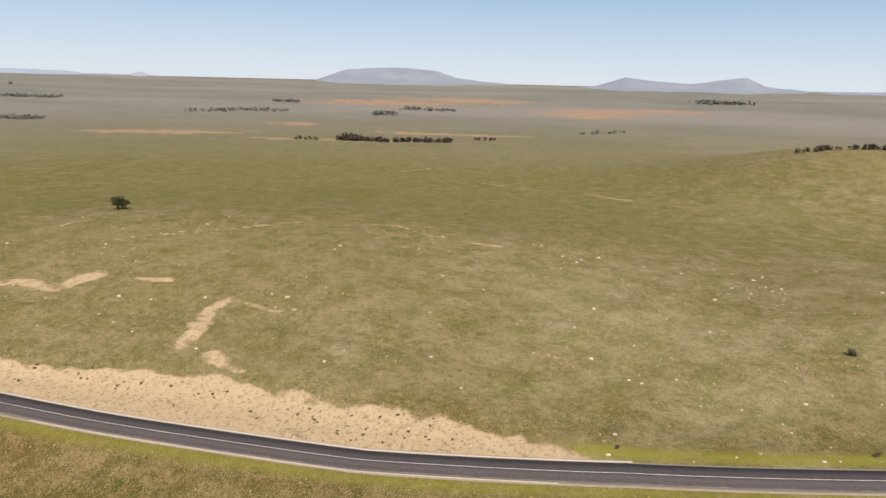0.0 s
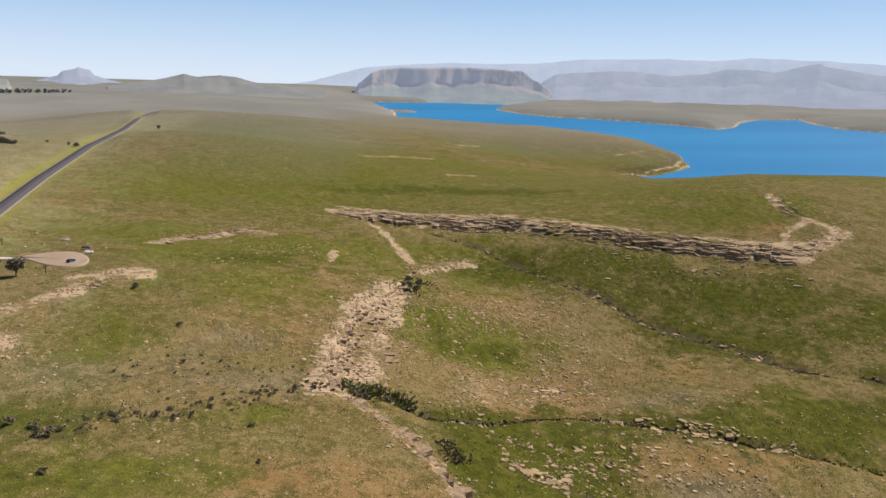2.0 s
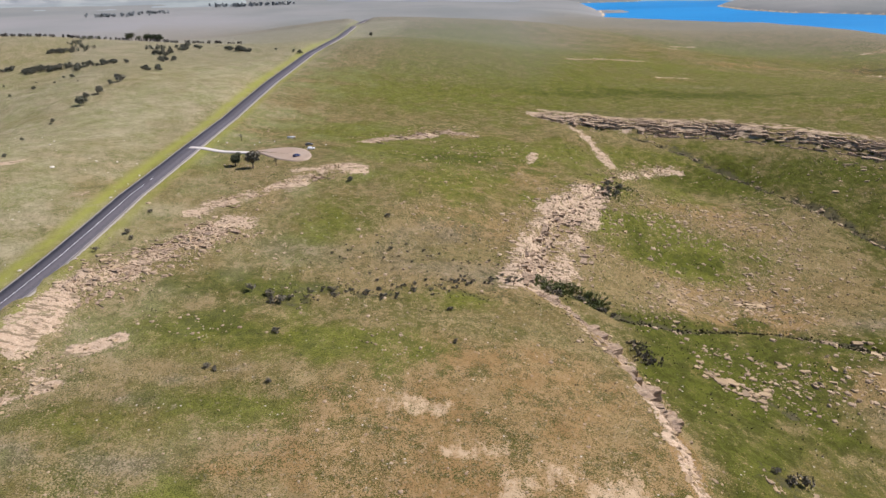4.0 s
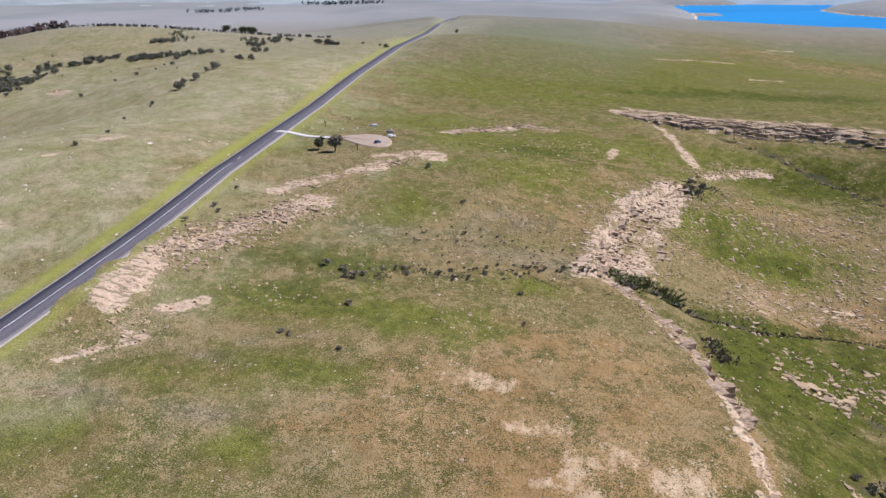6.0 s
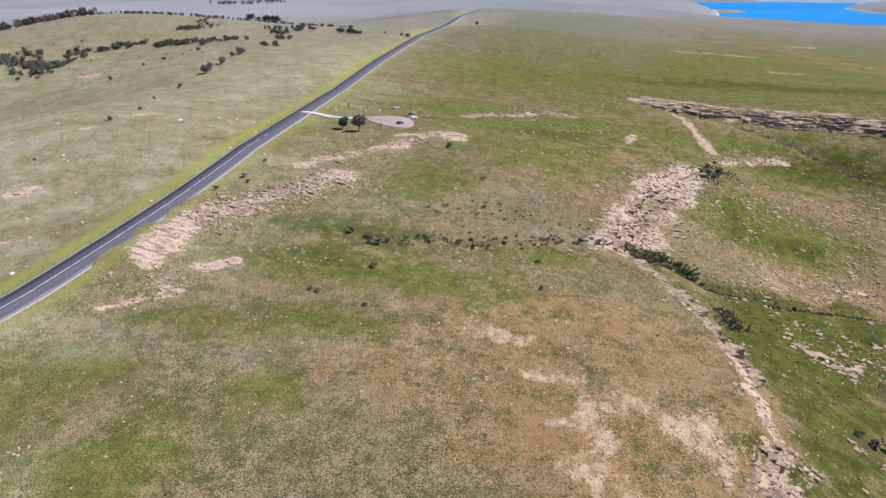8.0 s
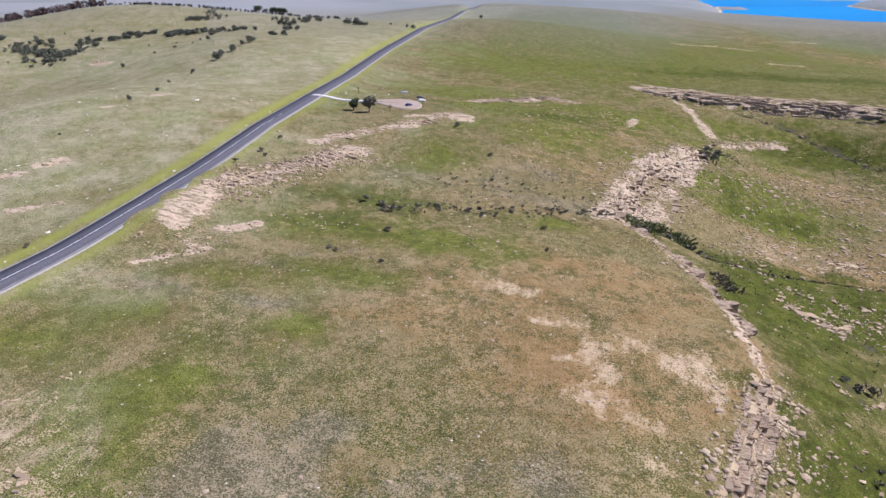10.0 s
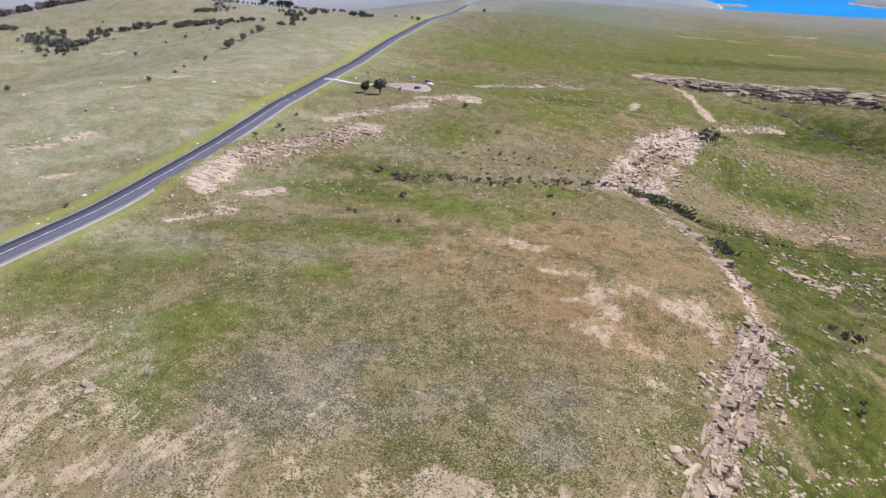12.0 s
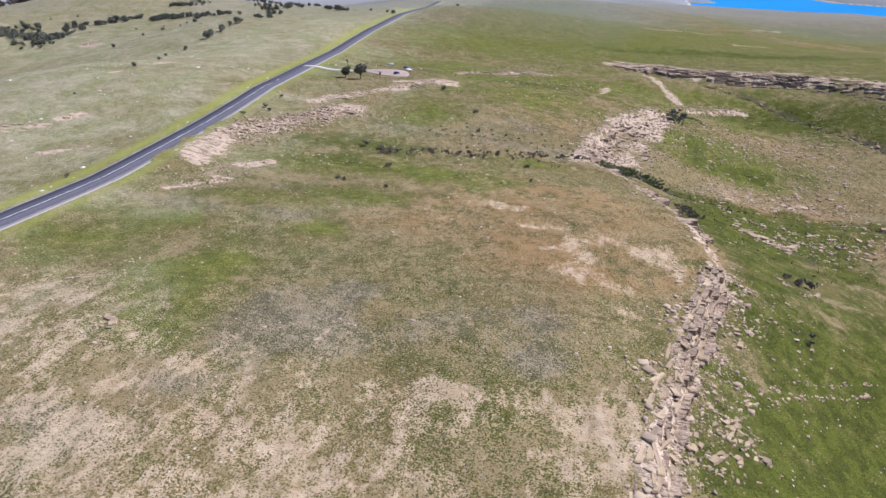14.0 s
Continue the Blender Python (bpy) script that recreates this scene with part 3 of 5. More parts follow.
ROCK_BANDS += [(8, [(-96, 333), (-86, 338), (-72, 342)]), (7, [(-82, 434), (-70, 446), (-55, 457), (-44, 470)]), (5, [(-36, 482), (-14, 472)]), (3, [(26, 428), (20, 400)]), (7, [(330, 396), (365, 411), (386, 424)]), (5, [(386, 424), (382, 443), (371, 470), (387, 506)]), (5, [(345, 430), (380, 450)]), (7, [(91, 882), (140, 940), (199, 994)]), (6, [(174, 771), (225, 774)]), (7, [(340, 1440), (420, 1560)]), (5, [(566, 1128), (643, 1185), (760, 1285), (885, 1462)]), (6, [(690, 1410), (790, 1490)])]
ROCK_BANDS += [(6, [(300, 1366), (330, 1350)]), (3.8, [(-226, 180), (-216, 188)]), (3.8, [(-214, 199), (-207, 206)]), (3.8, [(-192, 158), (-180, 168)]), (3.8, [(-234, 302), (-226, 314)]), (2.0, [(-240, 274), (-236, 280)]), (3.8, [(-180, 276), (-174, 288)]), (6, [(-462, 551), (-446, 543)]), (3.5, [(-799, 42), (-756, 113)]), (3, [(-728, 161), (-677, 192)])]
ROCK_BANDS += [(4, [(-861, -47), (-902, -9)]), (9, [(-1640, 640), (-1660, 690)]), (1.6, [(-226, 50), (-218, 58)]), (2.6, [(-125, 131), (-118, 139)]), (3.0, [(-121, 150), (-112, 144)]), (3.0, [(-116, 162), (-108, 170)])]
SOIL_BANDS = [(4.5, CLIFF[6:13]), (22, [(86, 895), (134, 925), (175, 940)]), (14, [(160, 754), (202, 742)]), (26, [(352, 1118), (416, 1156)]), (22, [(331, 1454), (352, 1440)]), (26, [(587, 1302), (711, 1235)]), (12, [(318, 452), (345, 440)]), (4, [(240, 480), (330, 465)]), (5, [(405, 1115), (470, 1150)]), (20, [(664, 1507), (617, 1302), (575, 1150)]), (16, [(684, 1402), (802, 1500)]), (24, [(500, 1300), (560, 1440)])]
PALE_BANDS = [(3.2, [(-221, -83), (-236, -82), (-257, -83), (-268, -78), (-264, -70), (-257, -57)]), (3.0, [(-215, -70), (-205, -57)]), (4.2, [(-243, -214), (-255, -204), (-270, -193), (-278, -175), (-273, -158), (-288, -146)]), (2.0, [(-286, -125), (-287, -111)]), (1.5, [(-355, -141), (-383, -104), (-424, -64), (-421, -19), (-398, 3), (-384, 42)])]
FOOTPATH = [(-82, 153), (-88, 171), (-91, 185), (-93, 203), (-89, 225), (-87, 244), (-82, 256), (-82, 267), (-81, 277)]
SOIL_PATCHES = [(73, 201, 9, 5), (112, 265, 14, 11), (117, 289, 16, 10), (86, 111, 9, 12), (122, 222, 16, 9), (3, 134, 41, 27), (16, 105, 22, 23), (-15, 116, 18, 19), (-33, 132, 11, 17), (18, 108, 20, 25), (10, 171, 33, 21), (-14, 107, 11, 10), (-40, 125, 8, 7), (-55, 117, 9, 3)]
SOIL_PATCHES += [(-8, 283, 33, 25), (21, 400, 36, 46), (-11, 334, 30, 20), (21, 158, 21, 21), (-14, 142, 19, 17), (91, 255, 29, 12), (114, 370, 39, 29), (420, 1330, 60, 34), (520, 1250, 40, 24), (340, 1120, 50, 18), (300, 1010, 60, 16), (112, 266, 34, 12), (125, 206, 40, 13), (86, 284, 16, 18)]
SOIL_PATCHES += [(-2, 130, 26, 16), (14, 124, 22, 16), (28, 112, 14, 16), (-22, 148, 18, 12), (8, 104, 18, 12), (175, 205, 24, 10), (20, 372, 14, 22), (70, 290, 12, 10), (120, 285, 14, 12), (190, 300, 18, 12), (150, 200, 14, 10)]
SCRUB_PATCHES = [(-46, 56, 10, 10), (-60, 58, 6, 15), (-64, 29, 9, 5), (0, 52, 7, 5), (-80, 16, 8, 6), (-78, 117, 9, 4), (-53, 62, 12, 15), (-84, 141, 12, 4), (-111, 118, 12, 7), (-20, 62, 12, 10), (-1, 68, 11, 8), (-41, 71, 7, 8), (-82, 151, 6, 3), (-68, 158, 5, 3), (-90, 141, 6, 3), (-108, 118, 8, 3), (-73, 244, 14, 9), (-27, 241, 26, 12), (-19, 270, 21, 11), (140, 190, 24, 9), (160, 262, 22, 14), (180, 700, 60, 22)]
LUSH_PATCHES = [(-79, 73, 12, 24), (-76, 50, 7, 10), (-126, 86, 18, 18), (-119, 85, 14, 10), (-83, 73, 13, 10), (-63, 107, 8, 7), (-84, 178, 31, 15), (-50, 181, 30, 16), (-67, 143, 22, 8), (-96, 132, 17, 8), (-111, 103, 15, 10), (-58, 422, 52, 47), (-67, 278, 18, 34), (67, 338, 22, 16), (112, 335, 35, 13), (119, 466, 45, 19), (-82, 588, 62, 36), (-163, 385, 12, 35), (640, 1320, 220, 200), (460, 1500, 200, 220)]
LUSH_PATCHES += [(82, 322, 12, 26), (92, 308, 22, 9), (-12, 217, 14, 6), (-16, 211, 10, 5), (330, 480, 90, 40), (60, 1000, 260, 200), (330, 900, 200, 120), (-60, 1300, 160, 260), (30, 420, 60, 60), (-20, 330, 40, 26), (-40, 390, 50, 22), (-150, 340, 18, 30), (52, 335, 10, 24), (100, 330, 14, 22), (110, 410, 14, 22), (60, 700, 160, 80), (-40, 620, 130, 70), (230, 240, 16, 30), (-480, -260, 120, 60), (-650, -80, 120, 80), (300, 560, 110, 60), (-100, 460, 60, 40)]
DEEP_PATCHES = [(46, 50, 12, 18), (66, 66, 18, 18), (76, 92, 14, 20), (60, 40, 16, 18), (72, 330, 9, 20), (96, 318, 16, 8), (225, 330, 40, 16), (99, 209, 13, 48), (64, 111, 17, 18), (55, 65, 23, 18), (72, 195, 17, 36), (73, 188, 22, 34), (90, 211, 16, 19), (-84, 211, 28, 10), (-82, 183, 18, 9)]
DEEP_PATCHES += [(81, 218, 25, 24), (63, 219, 17, 11), (56, 235, 10, 6), (52, 25, 22, 30), (85, 80, 40, 40), (125, 236, 76, 12), (200, 225, 60, 14), (520, 900, 160, 60), (700, 1180, 60, 60), (160, 640, 110, 26), (120, 110, 50, 30), (190, 440, 70, 34), (250, 370, 60, 46), (320, 310, 70, 40), (150, 440, 40, 20)]
DEEP_PATCHES += [(240, 245, 60, 20), (-10, 390, 40, 20)]
THIN_SOIL = [(8, 300, 26, 60), (118, 290, 40, 26), (60, 470, 60, 24), (-20, 360, 46, 36), (250, 530, 60, 12), (330, 430, 40, 30), (75, 285, 24, 30), (150, 222, 46, 12), (20, 330, 30, 60), (-66, 440, 40, 26), (-20, 470, 40, 18), (240, 465, 80, 14), (300, 330, 40, 14), (180, 300, 40, 26), (-212, 130, 20, 50), (200, 980, 90, 30), (200, 770, 70, 24), (112, 262, 30, 14), (-20, 232, 50, 26)]
DARK_PATCHES = [(650, 1420, 30, 90), (590, 1200, 26, 60), (770, 1420, 26, 60), (640, 1220, 50, 130), (549, 1059, 70, 20), (470, 1240, 40, 70), (620, 1075, 80, 14), (60, 545, 60, 16), (110, 560, 60, 12), (75, 146, 9, 7), (-70, 203, 14, 5), (-12, 222, 34, 6), (-45, 212, 26, 4)]
PALE_PATCHES = [(-21, 31, 3, 11), (-25, 18, 2, 4), (7, 38, 11, 6), (15, 49, 5, 6), (0, 28, 5, 4), (9, 27, 6, 4), (-12, 40, 6, 2), (16, 40, 4, 10), (-72, 10, 7, 5), (-84, 21, 5, 5), (-63, 34, 5, 4), (-80, 42, 5, 4), (-38, 19, 6, 2), (-61, 5, 6, 2)]
PALE_PATCHES += [(-5, 130, 9, 4), (11, 126, 8, 4), (27, 117, 5, 9), (-18, 147, 9, 4), (7, 97, 8, 4), (33, 104, 3, 9), (9, 109, 6, 5), (18, 90, 5, 4), (31, 119, 6, 8), (6, 93, 6, 5), (16, 124, 4, 6), (20, 80, 6, 4), (-1, 111, 5, 3), (75, 276, 12, 27), (8, 118, 5, 5), (22, 121, 7, 4)]
DRY_PATCHES = [(-480, 570, 200, 140), (-620, 300, 160, 160), (-240, 150, 85, 150), (-300, 60, 110, 80), (-330, 300, 140, 90), (-260, 450, 70, 100), (-380, 520, 70, 60), (-240, 600, 50, 160)]
FIELDS = [(-1330, -520, 55, 150), (-1640, -350, 60, 60), (-1430, 40, 45, 190), (-3400, -330, 420, 420), (-4216, 150, 500, 420), (-2500, 500, 240, 150), (-2900, 700, 300, 260), (-3175, 1012, 260, 160), (-1230, -150, 28, 180)]
DARK_BANDS = [(2.3, GULLY[1:10]), (4.5, STREAM[1:9]), (3, [(80, 196), (92, 186)])]


def cover(x, y):
    """How much of each kind of ground, and of painted haze, lies at a place: three sets of four shares."""
    rag, scuff = 7.0 * fractal(x, y, 22, 4, 71), fractal(x, y, 9, 3, 73)

    def bands(rows, soft=0.7):
        best = np.zeros(np.shape(x))
        for wide, line in rows:
            d = np.abs(along(x, y, line, wide * 4)[0]) + rag * min(1.0, wide / 5)
            best = np.maximum(best, np.clip(1.25 - d / wide * soft, 0, 1))
        return best

    def patches(rows):
        best = np.zeros(np.shape(x))
        for a, b, p, q in rows:
            near = (np.abs(x - a) < 2.6 * p + 6) & (np.abs(y - b) < 2.6 * q + 6)
            d = np.sqrt(((x[near] - a) / p) ** 2 + ((y[near] - b) / q) ** 2) + rag[near] * 0.13 + scuff[near] * 0.55
            best[near] = 1 - (1 - best[near]) * (1 - 0.92 * np.exp(-np.clip(d, 0, None) ** 2 * 0.85))
        return best

    far = np.hypot(x, y)
    rock, soil = bands(ROCK_BANDS), np.maximum(patches(SOIL_PATCHES), bands(SOIL_BANDS))
    d, _ = along(x, y, ROAD_FINE, 60)
    verge = np.clip(1 - np.abs(-d - 10.5) / 6, 0, 1) * 0.95 + np.clip(1 - np.abs(d - 8.5) / 4.5, 0, 1) * 0.6
    b, s = along(x, y, BANK, 60)
    inside_bank = np.clip((b + 0.9 * rag + 3.0 * fractal(x, y, 6, 2, 77)) / 5 + 0.5, 0, 1) * np.clip((-3 - d) / 1.5, 0, 1)
    sand = inside_bank * np.clip(1.1 + 0.6 * fractal(x, y, 9, 3, 78) + rag * 0.03, 0, 1) * np.clip((1 - s) * 6, 0, 1) * (s > 0.001)
    sand = np.maximum(sand, 0.7 * bands(PALE_BANDS))
    wet = inside(x, y, LAKE)
    shore = np.abs(along(x, y, LAKE + LAKE[:1], 400)[0])
    sand = np.maximum(sand, np.clip(1.3 - shore / np.where(far < 1800, 5, 13), 0, 1) * np.where(far < 1800, 0.7, 0.8))
    verge = verge * (sand < 0.5)
    # share of the painted distance haze, growing with range
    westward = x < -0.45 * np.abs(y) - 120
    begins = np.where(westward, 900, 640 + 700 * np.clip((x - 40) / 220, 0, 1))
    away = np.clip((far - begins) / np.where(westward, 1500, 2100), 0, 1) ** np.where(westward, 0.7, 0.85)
    tilled = patches(FIELDS)
    gloom = np.maximum(bands(DARK_BANDS), 0.72 * patches(DARK_PATCHES))
    gloom = np.maximum(gloom, np.clip(1.5 - np.abs(shore - 30) / 18, 0, 1) * ((far > 1000) & (far < 1750) & ~wet) * 0.85)
    a = np.stack([rock, soil, patches(LUSH_PATCHES), verge], -1)
    b = np.stack([patches(SCRUB_PATCHES), sand, tilled, gloom], -1)
    a[:, 1] = np.maximum(a[:, 1], 0.58 * patches(THIN_SOIL))
    meadow = 0.66 * np.clip((y - 420) / 160, 0, 1) * np.clip((1250 - y) / 300, 0, 1) * np.clip((x + 160) / 50, 0, 1)
    a[:, 2] = np.maximum(a[:, 2], meadow)
    pale = np.maximum(np.maximum(patches(PALE_PATCHES), 0.8 * patches([(-40, 6, 95, 32), (-114, 50, 24, 16), (-96, 26, 34, 22)])), 0.5 * np.clip(1.4 - np.abs(along(x, y, smooth_line(FOOTPATH, 2.0), 9)[0] + 0.12 * rag) / 0.8, 0, 1))
    west = np.clip((-165 - x) / 30, 0, 1) * (y < 1500)
    a[:, 2] = np.maximum(a[:, 2], 0.62 * np.clip((-330 - x) / 140, 0, 1) * np.clip((480 - y) / 160, 0, 1))
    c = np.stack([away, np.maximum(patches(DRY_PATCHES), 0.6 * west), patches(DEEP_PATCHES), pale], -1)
    return a, b, c


# ---- building ----
def mesh_of(name, verts, faces, material=None):
    me = bpy.data.meshes.new(name)
    me.from_pydata([tuple(v) for v in verts], [], [tuple(q) for q in faces])
    me.update()
    if material:
        me.materials.append(material)
    return me


def grid_mesh(name, x, y, z, material):
    """A sheet over a grid of points, rows by columns."""
    rows, cols = x.shape
    me = bpy.data.meshes.new(name)
    k = np.arange(rows * cols).reshape(rows, cols)
    quads = np.stack([k[:-1, :-1], k[:-1, 1:], k[1:, 1:], k[1:, :-1]], -1).reshape(-1, 4)
    me.vertices.add(rows * cols)
    me.vertices.foreach_set("co", np.stack([x, y, z], -1).astype(np.float32).ravel())
    me.loops.add(len(quads) * 4)
    me.loops.foreach_set("vertex_index", quads.astype(np.int32).ravel())
    me.polygons.add(len(quads))
    me.polygons.foreach_set("loop_start", (np.arange(len(quads)) * 4).astype(np.int32))
    me.polygons.foreach_set("loop_total", np.full(len(quads), 4, np.int32))
    me.update(calc_edges=True)
    me.polygons.foreach_set("use_smooth", np.ones(len(quads), bool))
    me.materials.append(material)
    return me


def paint(me, name, values):
    layer = me.color_attributes.new(name, "FLOAT_COLOR", "POINT")
    layer.data.foreach_set("color", np.asarray(values, np.float32).ravel())


def thing(name, label, category, group="", kind="", place=(0, 0, 0)):
    ob = new(name)
    ob.location = place
    return tagged(ob, label, category, group, kind)


def part(name, me, parent, label="", m=None):
    """One mesh object under a thing or under a part."""
    ob = new(name, me)
    ob.parent = parent
    if m is not None:
        ob.matrix_basis = m
    return tagged(ob, label) if label else ob


def from_bm(name, bm, material, smooth=False):
    me = bpy.data.meshes.new(name)
    bm.to_mesh(me)
    bm.free()
    me.materials.append(material)
    if smooth:
        me.polygons.foreach_set("use_smooth", np.ones(len(me.polygons), bool))
    return me


# ground: a sheet of rings, close together near the outcrops and wide towards the horizon
MIDDLE = (0.0, -62.0)
turns = np.radians(np.r_[np.arange(-62, 142, 0.2), np.linspace(142, 298, 70)])
rings = [26.0]
while rings[-1] < 90000:
    rings.append(rings[-1] + max(0.62, min(0.0115 * rings[-1], 0.0115 * rings[-1] if rings[-1] < 9000 else 0.06 * rings[-1])))
rings = np.r_[0.5, 14.0, np.array(rings), 1.0e6]
gr, gt = np.meshgrid(rings, turns, indexing="ij")
gx, gy = MIDDLE[0] - gr * np.sin(gt), MIDDLE[1] + gr * np.cos(gt)
gz = height(gx.ravel(), gy.ravel()).reshape(gx.shape)
gz[-1] = -14
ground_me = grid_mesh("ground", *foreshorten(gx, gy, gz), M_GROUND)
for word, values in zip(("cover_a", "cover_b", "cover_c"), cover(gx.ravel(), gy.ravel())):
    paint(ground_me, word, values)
ground = tagged(new("ground", ground_me), "open grassland with bare soil and sandstone", "ground", kind="structure")

# lake
lr, lt = np.meshgrid(np.r_[np.geomspace(700, 20000, 150)], np.radians(np.linspace(8, -88, 160)), indexing="ij")
lx, ly = -lr * np.sin(lt), lr * np.cos(lt)
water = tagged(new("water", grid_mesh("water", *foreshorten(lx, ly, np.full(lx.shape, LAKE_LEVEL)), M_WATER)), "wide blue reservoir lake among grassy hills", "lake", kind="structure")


# road: a paved ribbon with its crown, its painted line and its kerbs
def ribbon(name, line, left, right, lift, material, thick=0.12, crown=0.0):
    p = np.array(line, float)
    d = np.gradient(p, axis=0)
    d /= np.linalg.norm(d, axis=1, keepdims=True)
    side = np.stack([d[:, 1], -d[:, 0]], -1)
    z = height(p[:, 0], p[:, 1], False)
    offs = (left, left, (left + right) / 2, right, right)
    drop = (-thick - 0.3, 0, crown, 0, -thick - 0.3)
    x = np.stack([p[:, 0] + side[:, 0] * o for o in offs], -1)
    y = np.stack([p[:, 1] + side[:, 1] * o for o in offs], -1)
    zz = np.stack([z + lift + k for k in drop], -1)
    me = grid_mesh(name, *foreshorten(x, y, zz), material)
    uv = me.uv_layers.new(name="UVMap")
    which = np.zeros(len(me.loops), np.int32)
    me.loops.foreach_get("vertex_index", which)
    s = np.r_[0, np.cumsum(np.hypot(*np.diff(p, axis=0).T))]
    uv.data.foreach_set("uv", np.stack([np.tile(offs, len(p))[which], np.repeat(s, 5)[which]], -1).astype(np.float32).ravel())
    return me


ROAD_CLOSE = smooth_line(ROAD, 4.0)


def stretch(a, b):
    """The part of the road between two northings."""
    return ROAD_CLOSE[(ROAD_CLOSE[:, 1] >= a) & (ROAD_CLOSE[:, 1] <= b)]


road = tagged(new("road", ribbon("road", ROAD_CLOSE, -4.9, 4.9, 0.14, M_ASPHALT, crown=0.08)), "two-lane tarred country road with gravel shoulders", "road", kind="structure")
tagged(new("road_marking", ribbon("road_marking", stretch(-600, 300), -0.11, 0.11, 0.235, M_LINE)), "worn white painted centre line on tar", "road marking", kind="structure")
dashes = thing("road_dashes", "row of worn white painted dashes on tar", "road marking", kind="structure")
for n in range(44):
    a = 305 + n * 12.0
    piece = stretch(a, a + 5.0)
    if len(piece) > 1:
        part("dash", ribbon("dash", piece, -0.16, 0.16, 0.235, M_LINE), dashes)
for near_side, far_side in ((4.85, 6.5), (-5.6, -4.85)):
    tagged(new("road_shoulder", ribbon("road_shoulder", ROAD_CLOSE, min(near_side, far_side), max(near_side, far_side), 0.10, M_SHOULDER)), "strip of grey gravel shoulder beside the tar", "road shoulder", kind="structure")
tagged(new("kerb", ribbon("kerb", stretch(-240, 62), -6.1, -5.3, 0.22, M_CONCRETE, 0.2)), "pale concrete side drain along the road edge", "kerb", kind="structure")
tagged(new("kerb", ribbon("kerb", stretch(-110, 42), 5.4, 5.9, 0.18, M_CONCRETE, 0.2)), "pale concrete edging beside the road", "kerb", kind="structure")


# car park
def sheet(name, ring, lift, material):
    cx, cy = np.mean(np.array(ring), axis=0)
    p = np.array(smooth_line(ring + ring[:1], 3.0))
    k = np.array([0.0, 0.35, 0.7, 0.92, 1.0, 1.03])
    x = cx + k[:, None] * (p[:, 0] - cx)
    y = cy + k[:, None] * (p[:, 1] - cy)
    z = height(x.ravel(), y.ravel(), False).reshape(x.shape) + lift
    z[-1] -= 0.6
    return grid_mesh(name, x, y, z, material)


LOT = [(-132, 372), (-127, 384), (-118, 391), (-105, 388), (-96, 367), (-90, 343), (-98, 338), (-109, 349), (-121, 356)]
tagged(new("pavement", sheet("pavement", LOT, 0.42, M_GRAVEL)), "pale gravel car park with worn turning circle", "car park", kind="structure")
tagged(new("pavement", ribbon("pavement", smooth_line([(-170, 373), (-158, 373), (-146, 371), (-128, 367)], 3.0), -2.2, 2.2, 0.40, M_CONCRETE)), "pale concrete-dust access track to the car park", "access track", kind="structure")


# ---- hills on the horizon: bearing and elevation of their skyline, in degrees ----
MESA = [(-4.6, -0.3), (-5.64, 0.48), (-6.3, 1.11), (-7.18, 1.37), (-8.73, 1.51), (-10.5, 1.5), (-13.2, 1.6), (-16.4, 1.5), (-18.2, 1.45), (-19.1, 0.86), (-19.8, 0.5), (-21.0, -0.2)]
WEST_MESA = [(56.5, -0.3), (54.4, 0.22), (53.9, 0.91), (52.5, 1.26), (50.9, 1.25), (48.5, 1.15), (44.3, 1.41), (40.8, 1.52), (39.7, 0.88), (38.5, 0.2), (35.4, -0.02), (30.8, -0.12), (27.6, -0.2), (22.2, -0.06), (19.0, -0.3)]
BUTTE = [(17.9, -0.35), (16.3, 0.09), (15.97, 0.42), (15.3, 0.55), (14.93, 0.74), (14.26, 0.6), (13.94, 0.2), (12.9, -0.14), (11.8, -0.35)]
KOPPIES = [(13.5, -0.5), (11.1, -0.19), (9.2, 0.17), (7.9, 0.56), (6.9, 0.27), (5.3, 0.43), (4.1, 0.33), (2.7, -0.02), (-0.5, -0.2), (-3.0, -0.6)]
EAST_RANGE = [(-19.0, -0.2), (-20.0, 0.76), (-20.9, 1.23), (-23.1, 1.44), (-25.3, 1.64), (-27.4, 1.58), (-29.6, 1.31), (-31.6, 1.5), (-33.6, 1.9), (-35.6, 1.83), (-36.8, 1.66), (-38.3, 2.1), (-39.6, 2.42), (-40.1, 2.15), (-42, 1.8), (-44.5, 1.48), (-47, 1.25), (-52, 0.9), (-60, 0.4)]
BLUE_RANGE = [(0.5, -0.1), (-1.7, 0.3), (-6.1, 1.5), (-12.8, 1.93), (-19.5, 2.05), (-23, 2.42), (-29.5, 2.57), (-32.4, 2.44), (-35.1, 2.71), (-40.1, 2.54), (-43.7, 2.3), (-48, 2.1), (-58, 1.2)]
NORTH_WEST_RANGE = [(80.5, -0.2), (78.2, 0.12), (76, 0.75), (73.7, 0.44), (71.1, 0.33), (67.4, 0.89), (66, 0.3), (63.1, -0.06), (58.2, 0.1), (55, -0.2)]
WEST_RANGE = [(101.5, -0.3), (99.2, 0.45), (98, 0.9), (93.5, 1.05), (90.9, 0.86), (89.3, 0.4), (85, -0.05), (82, -0.3)]
SOUTH_WEST_RANGE = [(142, 1.0), (134, 1.6), (130.4, 1.19), (129.2, 0.48), (127.2, 0.29), (119.7, 0.2), (114.4, 0.01), (113.4, 0.28), (112.5, 0.0), (106, -0.2)]


